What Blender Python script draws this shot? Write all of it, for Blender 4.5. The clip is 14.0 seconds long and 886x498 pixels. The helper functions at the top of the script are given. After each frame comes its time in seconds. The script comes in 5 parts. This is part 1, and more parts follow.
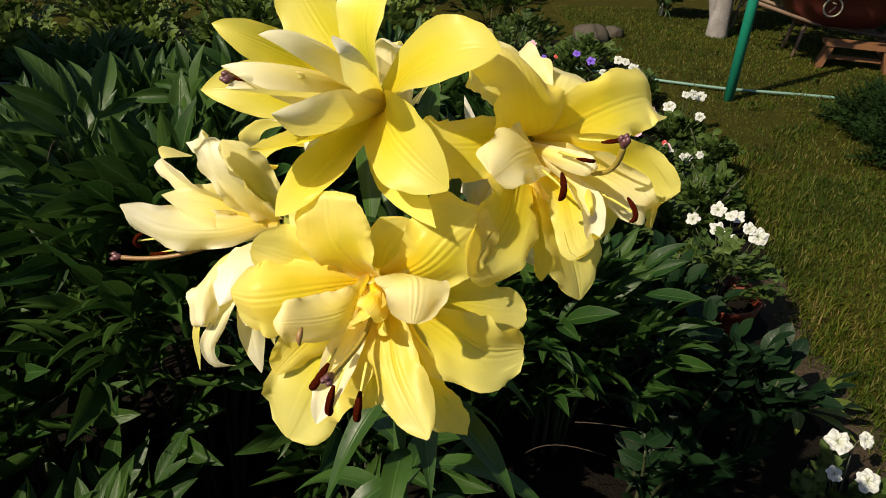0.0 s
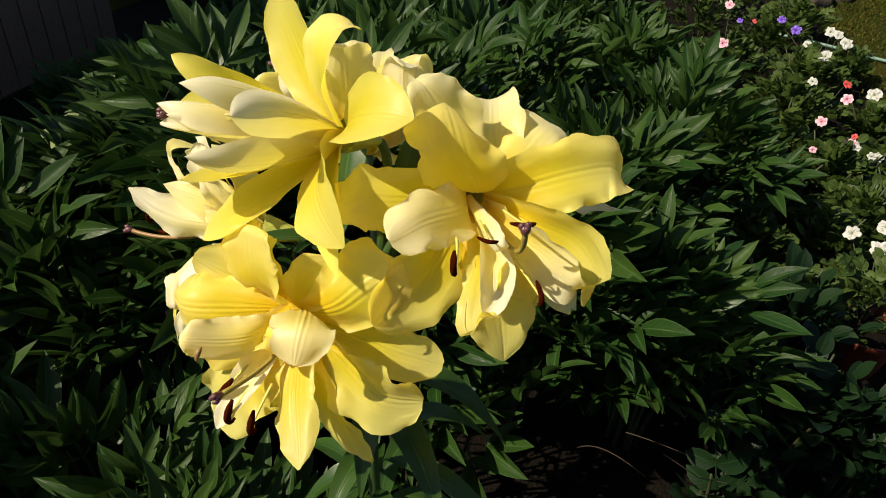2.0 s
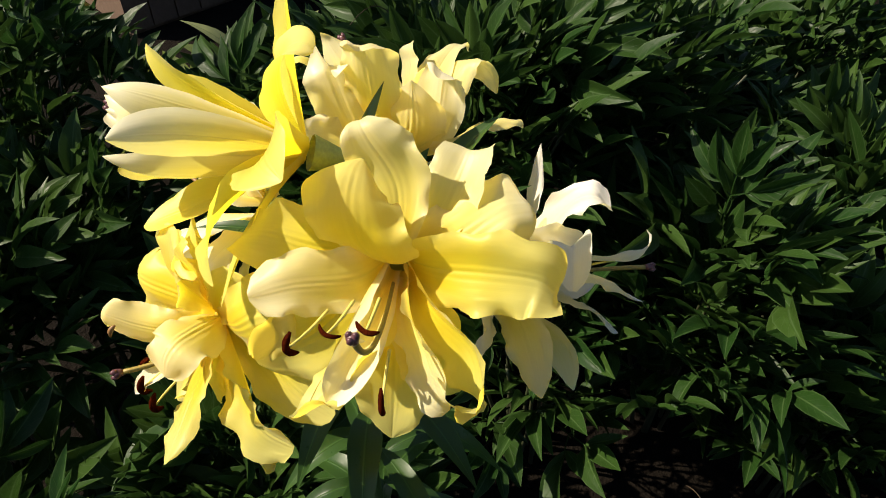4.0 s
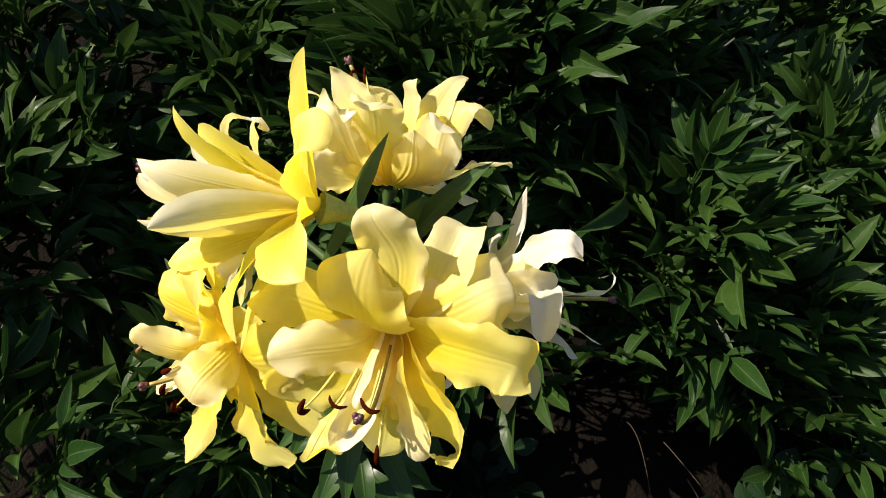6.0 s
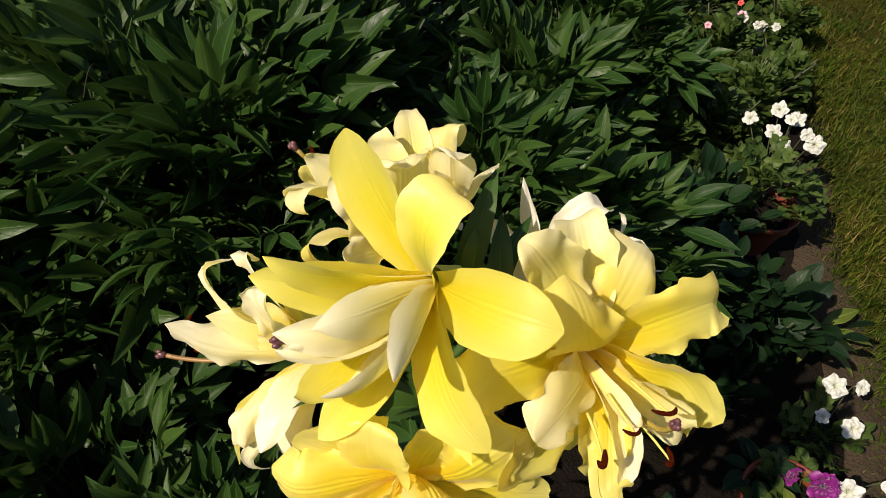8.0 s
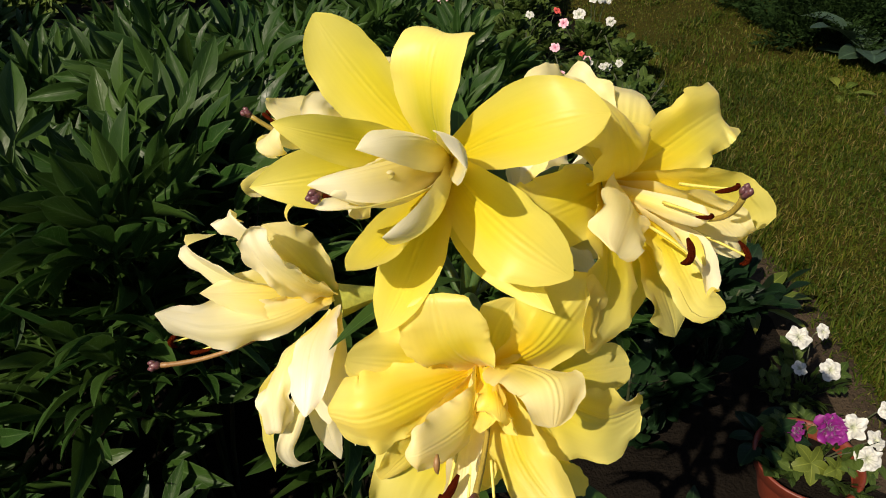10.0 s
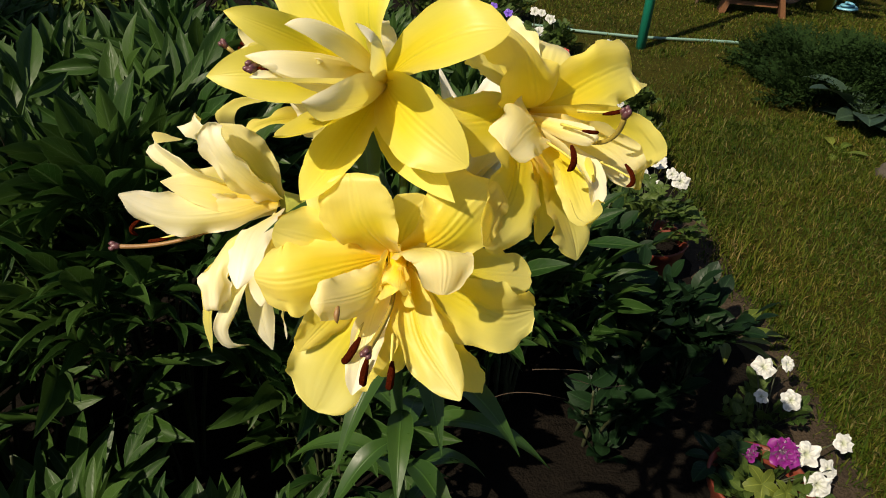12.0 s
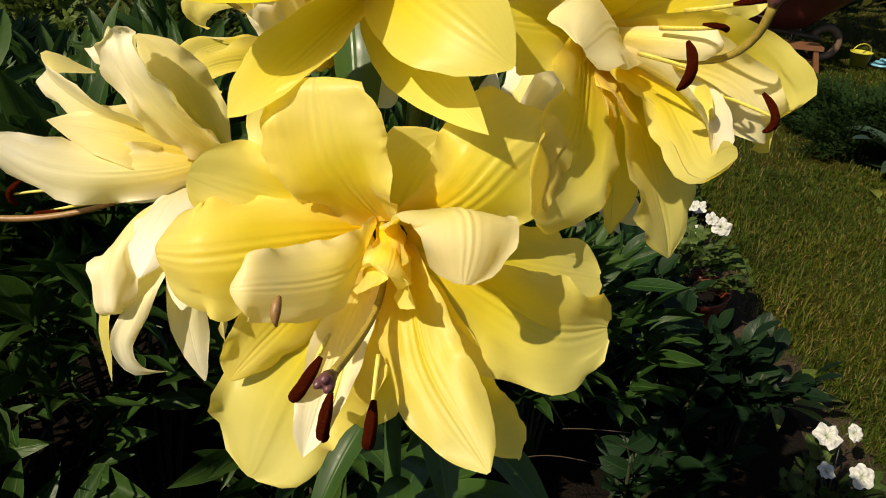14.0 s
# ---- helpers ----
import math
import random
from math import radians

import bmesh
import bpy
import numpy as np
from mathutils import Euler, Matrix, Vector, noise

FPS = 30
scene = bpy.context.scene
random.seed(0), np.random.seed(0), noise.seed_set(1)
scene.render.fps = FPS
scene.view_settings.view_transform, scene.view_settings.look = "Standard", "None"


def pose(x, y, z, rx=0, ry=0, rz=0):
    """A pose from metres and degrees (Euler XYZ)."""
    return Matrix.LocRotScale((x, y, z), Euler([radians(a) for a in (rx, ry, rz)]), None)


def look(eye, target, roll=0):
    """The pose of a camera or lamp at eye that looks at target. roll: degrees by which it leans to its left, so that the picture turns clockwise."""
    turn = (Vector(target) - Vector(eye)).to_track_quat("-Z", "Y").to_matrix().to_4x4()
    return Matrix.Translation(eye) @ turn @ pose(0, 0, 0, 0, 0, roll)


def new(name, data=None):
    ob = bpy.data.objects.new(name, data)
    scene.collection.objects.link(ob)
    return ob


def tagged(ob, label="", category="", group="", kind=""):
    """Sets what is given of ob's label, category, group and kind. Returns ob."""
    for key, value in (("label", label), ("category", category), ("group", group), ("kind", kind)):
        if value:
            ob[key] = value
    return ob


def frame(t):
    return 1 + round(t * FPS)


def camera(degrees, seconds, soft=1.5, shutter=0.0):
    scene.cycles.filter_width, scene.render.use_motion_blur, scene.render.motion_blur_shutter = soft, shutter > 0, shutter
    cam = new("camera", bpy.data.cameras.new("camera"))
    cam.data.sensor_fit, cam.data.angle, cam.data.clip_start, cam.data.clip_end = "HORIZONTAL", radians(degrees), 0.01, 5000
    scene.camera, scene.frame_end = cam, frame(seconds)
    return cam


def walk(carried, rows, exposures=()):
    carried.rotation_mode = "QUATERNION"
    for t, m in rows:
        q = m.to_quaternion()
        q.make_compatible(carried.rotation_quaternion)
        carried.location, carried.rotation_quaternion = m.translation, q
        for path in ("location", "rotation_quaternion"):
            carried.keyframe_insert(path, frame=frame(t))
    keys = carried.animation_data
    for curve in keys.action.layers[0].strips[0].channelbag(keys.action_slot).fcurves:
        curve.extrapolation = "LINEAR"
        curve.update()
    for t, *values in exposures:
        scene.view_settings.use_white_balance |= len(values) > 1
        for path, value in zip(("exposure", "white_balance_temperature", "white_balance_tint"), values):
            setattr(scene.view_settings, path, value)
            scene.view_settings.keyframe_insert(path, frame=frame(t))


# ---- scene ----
cam = camera(64.4, 14.0, soft=1.0)
METRES, EYE, TILT, LEAN, TURN = 1.8, 1.44, -29.5, -2.0, 0.0
ROWS = [
    (0.0, 0.0, 0.0, 0.0, 0.0, 0.0, -0.0),
    (0.5, 0.0049, -0.0239, 0.0163, -0.82, -1.47, -0.18),
    (1.0, 0.0131, -0.0341, 0.0228, 0.76, -1.98, -2.12),
    (1.5, 0.0496, -0.0185, 0.0362, 5.38, -3.07, -4.66),
    (2.0, 0.0988, 0.0098, 0.0563, 14.54, -6.47, -9.12),
    (2.5, 0.1322, 0.035, 0.0703, 23.01, -8.45, -12.18),
    (5.0, 0.2001, 0.1151, 0.2034, 47.48, -29.45, -21.38),
    (5.5, 0.1897, 0.1002, 0.2222, 45.95, -31.48, -23.42),
    (6.0, 0.1565, 0.0789, 0.231, 40.77, -31.34, -24.4),
    (6.5, 0.1112, 0.0527, 0.2222, 31.36, -29.96, -23.65),
    (7.0, 0.0609, 0.0353, 0.2121, 21.13, -26.39, -19.71),
    (9.5, -0.0663, 0.043, 0.0855, -8.66, -9.87, 8.24),
    (10.0, -0.0645, 0.0352, 0.0657, -7.62, -7.31, 8.15),
    (10.5, -0.0684, 0.0227, 0.0431, -6.91, -5.79, 6.45),
    (11.0, -0.0604, -0.0156, 0.0337, -8.14, -4.75, 5.32),
    (11.5, -0.0487, -0.0379, 0.0262, -7.38, -3.54, 4.68),
    (12.0, -0.0399, -0.0128, 0.0085, -6.64, -3.81, 3.21),
    (12.5, -0.0352, 0.0207, -0.0122, -6.01, -1.69, 1.76),
    (13.0, -0.0309, 0.059, -0.0191, -5.38, -0.17, 1.21),
    (13.5, -0.0302, 0.0869, -0.0188, -4.45, 0.4, 1.75),
    (14.0, -0.0293, 0.1003, -0.0209, -5.16, 0.69, 1.46),
]
walk(cam, [(t, pose(0, 0, EYE, TILT, LEAN, TURN) @ pose(METRES * x, METRES * y, METRES * z, 90 + pitch, roll, yaw)) for t, x, y, z, yaw, pitch, roll in ROWS],
     exposures=[(0.0, 0.5, 6500, 11), (2.0, 0.5, 6500, 11), (3.0, 0.6, 6450, 12), (4.8, 0.92, 6300, 15), (5.6, 0.92, 6250, 15), (6.5, 0.8, 6250, 15), (7.2, 0.7, 6350, 14), (9.3, 0.44, 6550, 14), (12.0, 0.46, 6600, 12), (14.0, 0.36, 6750, 12)])

# ---- sky and sun ----
SUN_TO = Vector((-0.81, -0.63, 1.0)).normalized()  # the way towards the sun
world = bpy.data.worlds.new("summer_sky")
world.use_nodes = True
scene.world = world
wn = world.node_tree
sky = wn.nodes.new("ShaderNodeTexSky")
sky.sky_type, sky.sun_disc = "NISHITA", False
sky.sun_elevation = math.asin(SUN_TO.z)
sky.sun_rotation = math.atan2(SUN_TO.x, SUN_TO.y)
wn.links.new(sky.outputs[0], wn.nodes["Background"].inputs[0])
wn.nodes["Background"].inputs[1].default_value = 0.07
sun_data = bpy.data.lights.new("sun", "SUN")
sun_data.energy, sun_data.angle, sun_data.color = 5.0, radians(0.53), (1.0, 0.88, 0.68)
sun = new("sun", sun_data)
sun.matrix_world = look((0, 0, 0), -SUN_TO)


# ---- materials ----
def material(name, rough=0.6):
    m = bpy.data.materials.new(name)
    m.use_nodes = True
    nt = m.node_tree
    b = nt.nodes["Principled BSDF"]
    b.inputs["Roughness"].default_value = rough
    return m, nt, b


def node(nt, kind, **kw):
    n = nt.nodes.new(kind)
    for k, v in kw.items():
        if k in n.inputs:
            n.inputs[k].default_value = v
    return n


def ramp(nt, fac, stops):
    r = nt.nodes.new("ShaderNodeValToRGB")
    els = r.color_ramp.elements
    while len(els) < len(stops):
        els.new(0.5)
    for e, (p, c) in zip(els, stops):
        e.position, e.color = p, (*c, 1)
    nt.links.new(fac, r.inputs[0])
    return r.outputs[0]


def noise_tex(nt, scale, detail=4, rough=0.6, coord="Object", stretch=None):
    tc = nt.nodes.new("ShaderNodeTexCoord")
    out = tc.outputs[coord]
    if stretch:
        mp = nt.nodes.new("ShaderNodeMapping")
        mp.inputs["Scale"].default_value = stretch
        nt.links.new(out, mp.inputs[0])
        out = mp.outputs[0]
    n = node(nt, "ShaderNodeTexNoise", Scale=scale, Detail=detail, Roughness=rough)
    nt.links.new(out, n.inputs["Vector"])
    return n.outputs["Fac"]


def mix(nt, fac, a, b, blend="MIX"):
    m = nt.nodes.new("ShaderNodeMix")
    m.data_type, m.blend_type = "RGBA", blend
    for sock, v in ((m.inputs[0], fac), (m.inputs[6], a), (m.inputs[7], b)):
        if hasattr(v, "is_linked"):
            nt.links.new(v, sock)
        elif isinstance(v, (int, float)):
            sock.default_value = v
        else:
            sock.default_value = (*v, 1)
    return m.outputs[2]


def maths(nt, op, a, b=0.0):
    m = nt.nodes.new("ShaderNodeMath")
    m.operation = op
    for sock, v in zip(m.inputs, (a, b)):
        if hasattr(v, "is_linked"):
            nt.links.new(v, sock)
        else:
            sock.default_value = v
    return m.outputs[0]


def bump(nt, b, height, strength=0.3, dist=0.002):
    n = node(nt, "ShaderNodeBump", Strength=strength, Distance=dist)
    nt.links.new(height, n.inputs["Height"])
    nt.links.new(n.outputs[0], b.inputs["Normal"])


def see_through(nt, b, colour, share):
    """Thin tissue: part of the light passes and glows on the far side."""
    tr = nt.nodes.new("ShaderNodeBsdfTranslucent")
    nt.links.new(colour, tr.inputs[0])
    ms = nt.nodes.new("ShaderNodeMixShader")
    ms.inputs[0].default_value = share
    nt.links.new(b.outputs[0], ms.inputs[1])
    nt.links.new(tr.outputs[0], ms.inputs[2])
    nt.links.new(ms.outputs[0], nt.nodes["Material Output"].inputs[0])


def uv_axes(nt):
    tc = nt.nodes.new("ShaderNodeTexCoord")
    s = nt.nodes.new("ShaderNodeSeparateXYZ")
    nt.links.new(tc.outputs["UV"], s.inputs[0])
    return s.outputs[0], s.outputs[1], tc.outputs["UV"]


def petal_material(name, throat, blade, rim, share=0.35, keel_col=(0.55, 0.6, 0.08), keel_len=0.75, keel_mix=0.35, through_col=None):
    """UV x: across (0.5 the midrib), y: along from base to tip."""
    m, nt, b = material(name, 0.5)
    u, v, uv = uv_axes(nt)
    off = maths(nt, "MULTIPLY", maths(nt, "ABSOLUTE", maths(nt, "SUBTRACT", u, 0.5)), 2.0)
    col = ramp(nt, v, [(0.05, throat), (0.5, blade), (0.85, rim)])
    edge = ramp(nt, off, [(0.5, (0, 0, 0)), (0.97, (1, 1, 1))])
    col = mix(nt, maths(nt, "MULTIPLY", edge, 0.75), col, rim)
    # fine veins that run along the petal
    mp = nt.nodes.new("ShaderNodeMapping")
    mp.inputs["Scale"].default_value = (20, 1.1, 1)
    nt.links.new(uv, mp.inputs[0])
    vein = node(nt, "ShaderNodeTexNoise", Scale=1.0, Detail=3)
    nt.links.new(mp.outputs[0], vein.inputs["Vector"])
    vf = ramp(nt, vein.outputs["Fac"], [(0.35, (0.84, 0.82, 0.72)), (0.6, (1, 1, 1))])
    col = mix(nt, 0.24, col, vf, "MULTIPLY")
    # the green-tinged keel
    keel = ramp(nt, off, [(0.0, (1, 1, 1)), (0.07, (0, 0, 0))])
    low = ramp(nt, v, [(0.0, (1, 1, 1)), (keel_len, (0, 0, 0))])
    col = mix(nt, maths(nt, "MULTIPLY", maths(nt, "MULTIPLY", keel, low), keel_mix), col, keel_col)
    nt.links.new(col, b.inputs["Base Color"])
    b.inputs["Specular IOR Level"].default_value = 0.5
    b.inputs["Roughness"].default_value = 0.44
    b.inputs["Sheen Weight"].default_value = 0.22
    b.inputs["Sheen Roughness"].default_value = 0.4
    hgt = maths(nt, "ADD", vein.outputs["Fac"], maths(nt, "MULTIPLY", noise_tex(nt, 90, 3), 0.6))
    bump(nt, b, hgt, 0.17, 0.001)
    see_through(nt, b, mix(nt, 0.65, col, through_col) if through_col else col, share)
    return m


def leaf_material(name, dark, light, rough=0.42, share=0.25, vein_col=None, sides=7, edge=0.35, gloss=0.22):
    m, nt, b = material(name, rough)
    u, v, uv = uv_axes(nt)
    info = nt.nodes.new("ShaderNodeObjectInfo")
    col = mix(nt, info.outputs["Random"], dark, light)
    b.inputs["Specular IOR Level"].default_value = gloss
    blot = ramp(nt, noise_tex(nt, 22, 4), [(0.3, (0.72, 0.75, 0.7)), (0.7, (1.1, 1.1, 1.0))])
    col = mix(nt, 0.8, col, blot, "MULTIPLY")
    off = maths(nt, "ABSOLUTE", maths(nt, "SUBTRACT", u, 0.5))
    rib = ramp(nt, off, [(0.0, (1, 1, 1)), (0.05, (0, 0, 0))])
    slant = maths(nt, "SUBTRACT", v, maths(nt, "MULTIPLY", off, 0.55))
    side = maths(nt, "ABSOLUTE", maths(nt, "SINE", maths(nt, "MULTIPLY", slant, 3.1416 * sides)))
    veins = ramp(nt, side, [(0.0, (1, 1, 1)), (0.16, (0, 0, 0))])
    vc = vein_col or tuple(min(1, c * 1.8) for c in light)
    col = mix(nt, maths(nt, "MULTIPLY", rib, 0.7), col, vc)
    col = mix(nt, maths(nt, "MULTIPLY", veins, 0.28), col, vc)
    margin = ramp(nt, off, [(0.44, (0, 0, 0)), (0.49, (1, 1, 1))])
    col = mix(nt, maths(nt, "MULTIPLY", margin, edge), col, vc)
    nt.links.new(col, b.inputs["Base Color"])
    nt.links.new(ramp(nt, noise_tex(nt, 60, 3), [(0.3, (rough - 0.1,) * 3), (0.7, (rough + 0.15,) * 3)]), b.inputs["Roughness"])
    bump(nt, b, maths(nt, "SUBTRACT", 0.0, maths(nt, "ADD", veins, rib)), 0.4, 0.001)
    see_through(nt, b, col, share)
    return m


def mottled(name, dark, light, scale, rough=0.8, relief=0.4, dist=0.004, fine=None, metal=0.0):
    m, nt, b = material(name, rough)
    a = noise_tex(nt, scale, 6)
    f = noise_tex(nt, fine or scale * 9, 4)
    col = mix(nt, a, dark, light)
    col = mix(nt, 0.55, col, ramp(nt, f, [(0.3, (0.6, 0.6, 0.6)), (0.7, (1.15, 1.15, 1.15))]), "MULTIPLY")
    nt.links.new(col, b.inputs["Base Color"])
    b.inputs["Metallic"].default_value = metal
    if rough > 0.84:
        b.inputs["Specular IOR Level"].default_value = 0.08
    bump(nt, b, maths(nt, "ADD", a, f), relief, dist)
    return m


FRESH = petal_material("fresh_petal", (0.92, 0.74, 0.012), (0.95, 0.84, 0.06), (0.95, 0.87, 0.19), 0.6, through_col=(0.96, 0.80, 0.008))
RIPE = petal_material("ripe_petal", (0.93, 0.68, 0.006), (0.95, 0.82, 0.055), (0.95, 0.87, 0.25), 0.6, through_col=(0.96, 0.75, 0.008))
PALE = petal_material("pale_petal", (0.90, 0.74, 0.10), (0.93, 0.87, 0.42), (0.94, 0.90, 0.68), 0.5, through_col=(0.95, 0.80, 0.10))
SOFT = petal_material("soft_petal", (0.92, 0.72, 0.03), (0.94, 0.85, 0.22), (0.95, 0.89, 0.52), 0.56, through_col=(0.95, 0.79, 0.04))
CREAM = petal_material("cream_petal", (0.86, 0.76, 0.24), (0.90, 0.86, 0.58), (0.91, 0.88, 0.78), 0.46, through_col=(0.92, 0.81, 0.26))
GREEN_KEEL = petal_material("green_keeled_petal", (0.70, 0.62, 0.05), (0.93, 0.84, 0.26), (0.94, 0.88, 0.54), 0.46, (0.20, 0.28, 0.03), 1.5, 0.9, (0.95, 0.79, 0.04))
GREEN_FRESH = petal_material("green_keeled_fresh_petal", (0.50, 0.52, 0.02), (0.95, 0.84, 0.08), (0.95, 0.87, 0.26), 0.5, (0.30, 0.36, 0.03), 0.7, 0.8, (0.96, 0.80, 0.008))
GREEN_BACK = petal_material("green_backed_petal", (0.30, 0.34, 0.05), (0.55, 0.52, 0.12), (0.80, 0.74, 0.36), 0.3)
KEEL = petal_material("inner_petal", (0.83, 0.68, 0.03), (0.87, 0.79, 0.31), (0.89, 0.85, 0.62), 0.4, (0.36, 0.26, 0.12), 1.3, 0.6, (0.93, 0.83, 0.05))
LILY_STEM = mottled("lily_stem", (0.022, 0.055, 0.012), (0.05, 0.10, 0.025), 40, 0.5, 0.1)
LILY_TUBE = mottled("lily_tube", (0.30, 0.36, 0.06), (0.5, 0.5, 0.1), 30, 0.5, 0.1)
LILY_LEAF = leaf_material("lily_leaf", (0.012, 0.034, 0.007), (0.029, 0.064, 0.012), 0.36, 0.25, sides=0, gloss=0.28)
POLLEN = mottled("pollen", (0.045, 0.006, 0.002), (0.15, 0.022, 0.006), 900, 1.0, 1.0, 0.002)
POLLEN.node_tree.nodes["Principled BSDF"].inputs["Specular IOR Level"].default_value = 0.0
STIGMA = mottled("stigma", (0.06, 0.02, 0.028), (0.15, 0.06, 0.06), 120, 0.35, 0.2, 0.001)
STYLE = mottled("style", (0.22, 0.16, 0.025), (0.34, 0.26, 0.05), 60, 0.45, 0.1)
OLD_STYLE = mottled("withered_style", (0.16, 0.07, 0.025), (0.34, 0.2, 0.06), 60, 0.45, 0.1)
FILAMENT = mottled("filament", (0.6, 0.5, 0.08), (0.7, 0.6, 0.14), 60, 0.5, 0.1)
PEONY_LEAF = leaf_material("peony_leaf", (0.013, 0.042, 0.007), (0.042, 0.084, 0.015), 0.42, 0.28, (0.07, 0.12, 0.04), edge=0.45, gloss=0.19)
PEONY_STEM = mottled("peony_stem", (0.02, 0.035, 0.01), (0.05, 0.05, 0.02), 30, 0.6, 0.1)
# dark rose green, lowered further: the lily's shade is in the colour
SHADED_ROSE_LEAF = leaf_material("rose_leaf", (0.004, 0.013, 0.005), (0.009, 0.025, 0.008), 0.45, 0.12, gloss=0.14)
VEG_LEAF = leaf_material("vegetable_leaf", (0.04, 0.075, 0.012), (0.11, 0.15, 0.03), 0.5, 0.3)
HERB_LEAF = leaf_material("herb_leaf", (0.024, 0.05, 0.010), (0.065, 0.10, 0.02), 0.5, 0.3)
LIME_LEAF = leaf_material("lime_leaf", (0.06, 0.10, 0.015), (0.13, 0.15, 0.025), 0.45, 0.3)
# grey-green made darker: the hosta's shade lies in its leaf colour
HOSTA_LEAF = leaf_material("hosta_leaf", (0.018, 0.036, 0.020), (0.036, 0.062, 0.034), 0.45, 0.15, sides=9, gloss=0.35)
# juniper green darkened, as the shade over the bushes is painted in
SHADED_NEEDLE = leaf_material("juniper_spray", (0.003, 0.010, 0.003), (0.012, 0.026, 0.006), 0.8, 0.12, sides=0, gloss=0.06)
FAR_LEAF = leaf_material("far_leaf", (0.015, 0.04, 0.012), (0.035, 0.075, 0.02), 0.55, 0.2)
WHITE_PETAL = petal_material("white_petal", (0.36, 0.44, 0.18), (0.54, 0.55, 0.51), (0.6, 0.61, 0.58), 0.3)
PURPLE_PETAL = petal_material("purple_petal", (0.08, 0.003, 0.07), (0.15, 0.006, 0.13), (0.2, 0.012, 0.18), 0.25)
PINK_PETAL = petal_material("pink_petal", (0.6, 0.15, 0.25), (0.75, 0.3, 0.42), (0.8, 0.5, 0.58), 0.25)
RED_PETAL = petal_material("red_petal", (0.5, 0.03, 0.03), (0.6, 0.05, 0.05), (0.65, 0.1, 0.08), 0.25)
VIOLET_PETAL = petal_material("violet_petal", (0.1, 0.03, 0.4), (0.14, 0.06, 0.55), (0.2, 0.1, 0.6), 0.25)
TERRACOTTA = mottled("terracotta_plastic", (0.11, 0.018, 0.008), (0.16, 0.03, 0.013), 18, 0.5, 0.15)
# soil colour taken near black, to hold the shade under the plants
SHADED_SOIL = mottled("soil", (0.0035, 0.0028, 0.002), (0.012, 0.009, 0.006), 14, 0.95, 1.0, 0.012, 110)
DRY_SOIL = mottled("trodden_soil", (0.022, 0.016, 0.010), (0.068, 0.050, 0.033), 9, 0.95, 1.0, 0.01, 90)
TURF = mottled("turf", (0.026, 0.028, 0.002), (0.066, 0.056, 0.007), 5, 0.95, 1.0, 0.02, 160)
STONE = mottled("field_stone", (0.04, 0.034, 0.027), (0.10, 0.085, 0.065), 22, 0.85, 0.6, 0.006)
GREEN_PAINT = mottled("green_paint", (0.004, 0.14, 0.085), (0.008, 0.19, 0.115), 25, 0.4, 0.15, 0.001)
HOSE = mottled("hose_rubber", (0.09, 0.19, 0.14), (0.20, 0.31, 0.25), 12, 0.4, 0.1)
OLD_WOOD = mottled("orange_wood", (0.10, 0.04, 0.014), (0.2, 0.085, 0.03), 14, 0.6, 0.4)
DARK_RED = mottled("dark_red_paint", (0.07, 0.012, 0.008), (0.16, 0.03, 0.018), 5, 0.5, 0.3)
PALE_PAINT = mottled("pale_paint", (0.35, 0.3, 0.2), (0.5, 0.44, 0.3), 30, 0.7, 0.2)
BARK = mottled("bark", (0.10, 0.08, 0.07), (0.38, 0.36, 0.34), 9, 0.9, 1.0, 0.01)
JUNIPER_BARK = mottled("juniper_bark", (0.012, 0.009, 0.006), (0.035, 0.024, 0.016), 20, 0.9, 0.6)
TWIG = mottled("dry_twig", (0.04, 0.03, 0.02), (0.085, 0.062, 0.042), 40, 0.9, 0.3)


def grass_material():
    m, nt, b = material("grass_blade", 0.55)
    g = nt.nodes.new("ShaderNodeNewGeometry")
    col = ramp(nt, g.outputs["Random Per Island"], [(0.0, (0.017, 0.038, 0.002)), (0.5, (0.054, 0.077, 0.007)), (0.86, (0.088, 0.090, 0.014)), (1.0, (0.18, 0.14, 0.055))])
    col = mix(nt, 0.7, col, ramp(nt, noise_tex(nt, 2.2, 5), [(0.36, (0.36, 0.48, 0.4)), (0.47, (0.85, 0.95, 0.9)), (0.66, (1.3, 1.1, 1.0))]), "MULTIPLY")
    nt.links.new(col, b.inputs["Base Color"])
    b.inputs["Specular IOR Level"].default_value = 0.08
    see_through(nt, b, col, 0.3)
    return m


GRASS = grass_material()
CREAM_LEAF = leaf_material("cream_edged_leaf", (0.16, 0.2, 0.07), (0.34, 0.36, 0.18), 0.5, 0.25, (0.05, 0.1, 0.03), 0)
PLANK = mottled("dark_brown_board", (0.10, 0.06, 0.038), (0.19, 0.12, 0.075), 6, 0.8, 0.5)
YELLOW_PLASTIC = mottled("yellow_plastic", (0.4, 0.38, 0.03), (0.5, 0.46, 0.06), 20, 0.4, 0.1)
BLUE_PLASTIC = mottled("blue_plastic", (0.1, 0.3, 0.42), (0.16, 0.4, 0.5), 20, 0.4, 0.1)


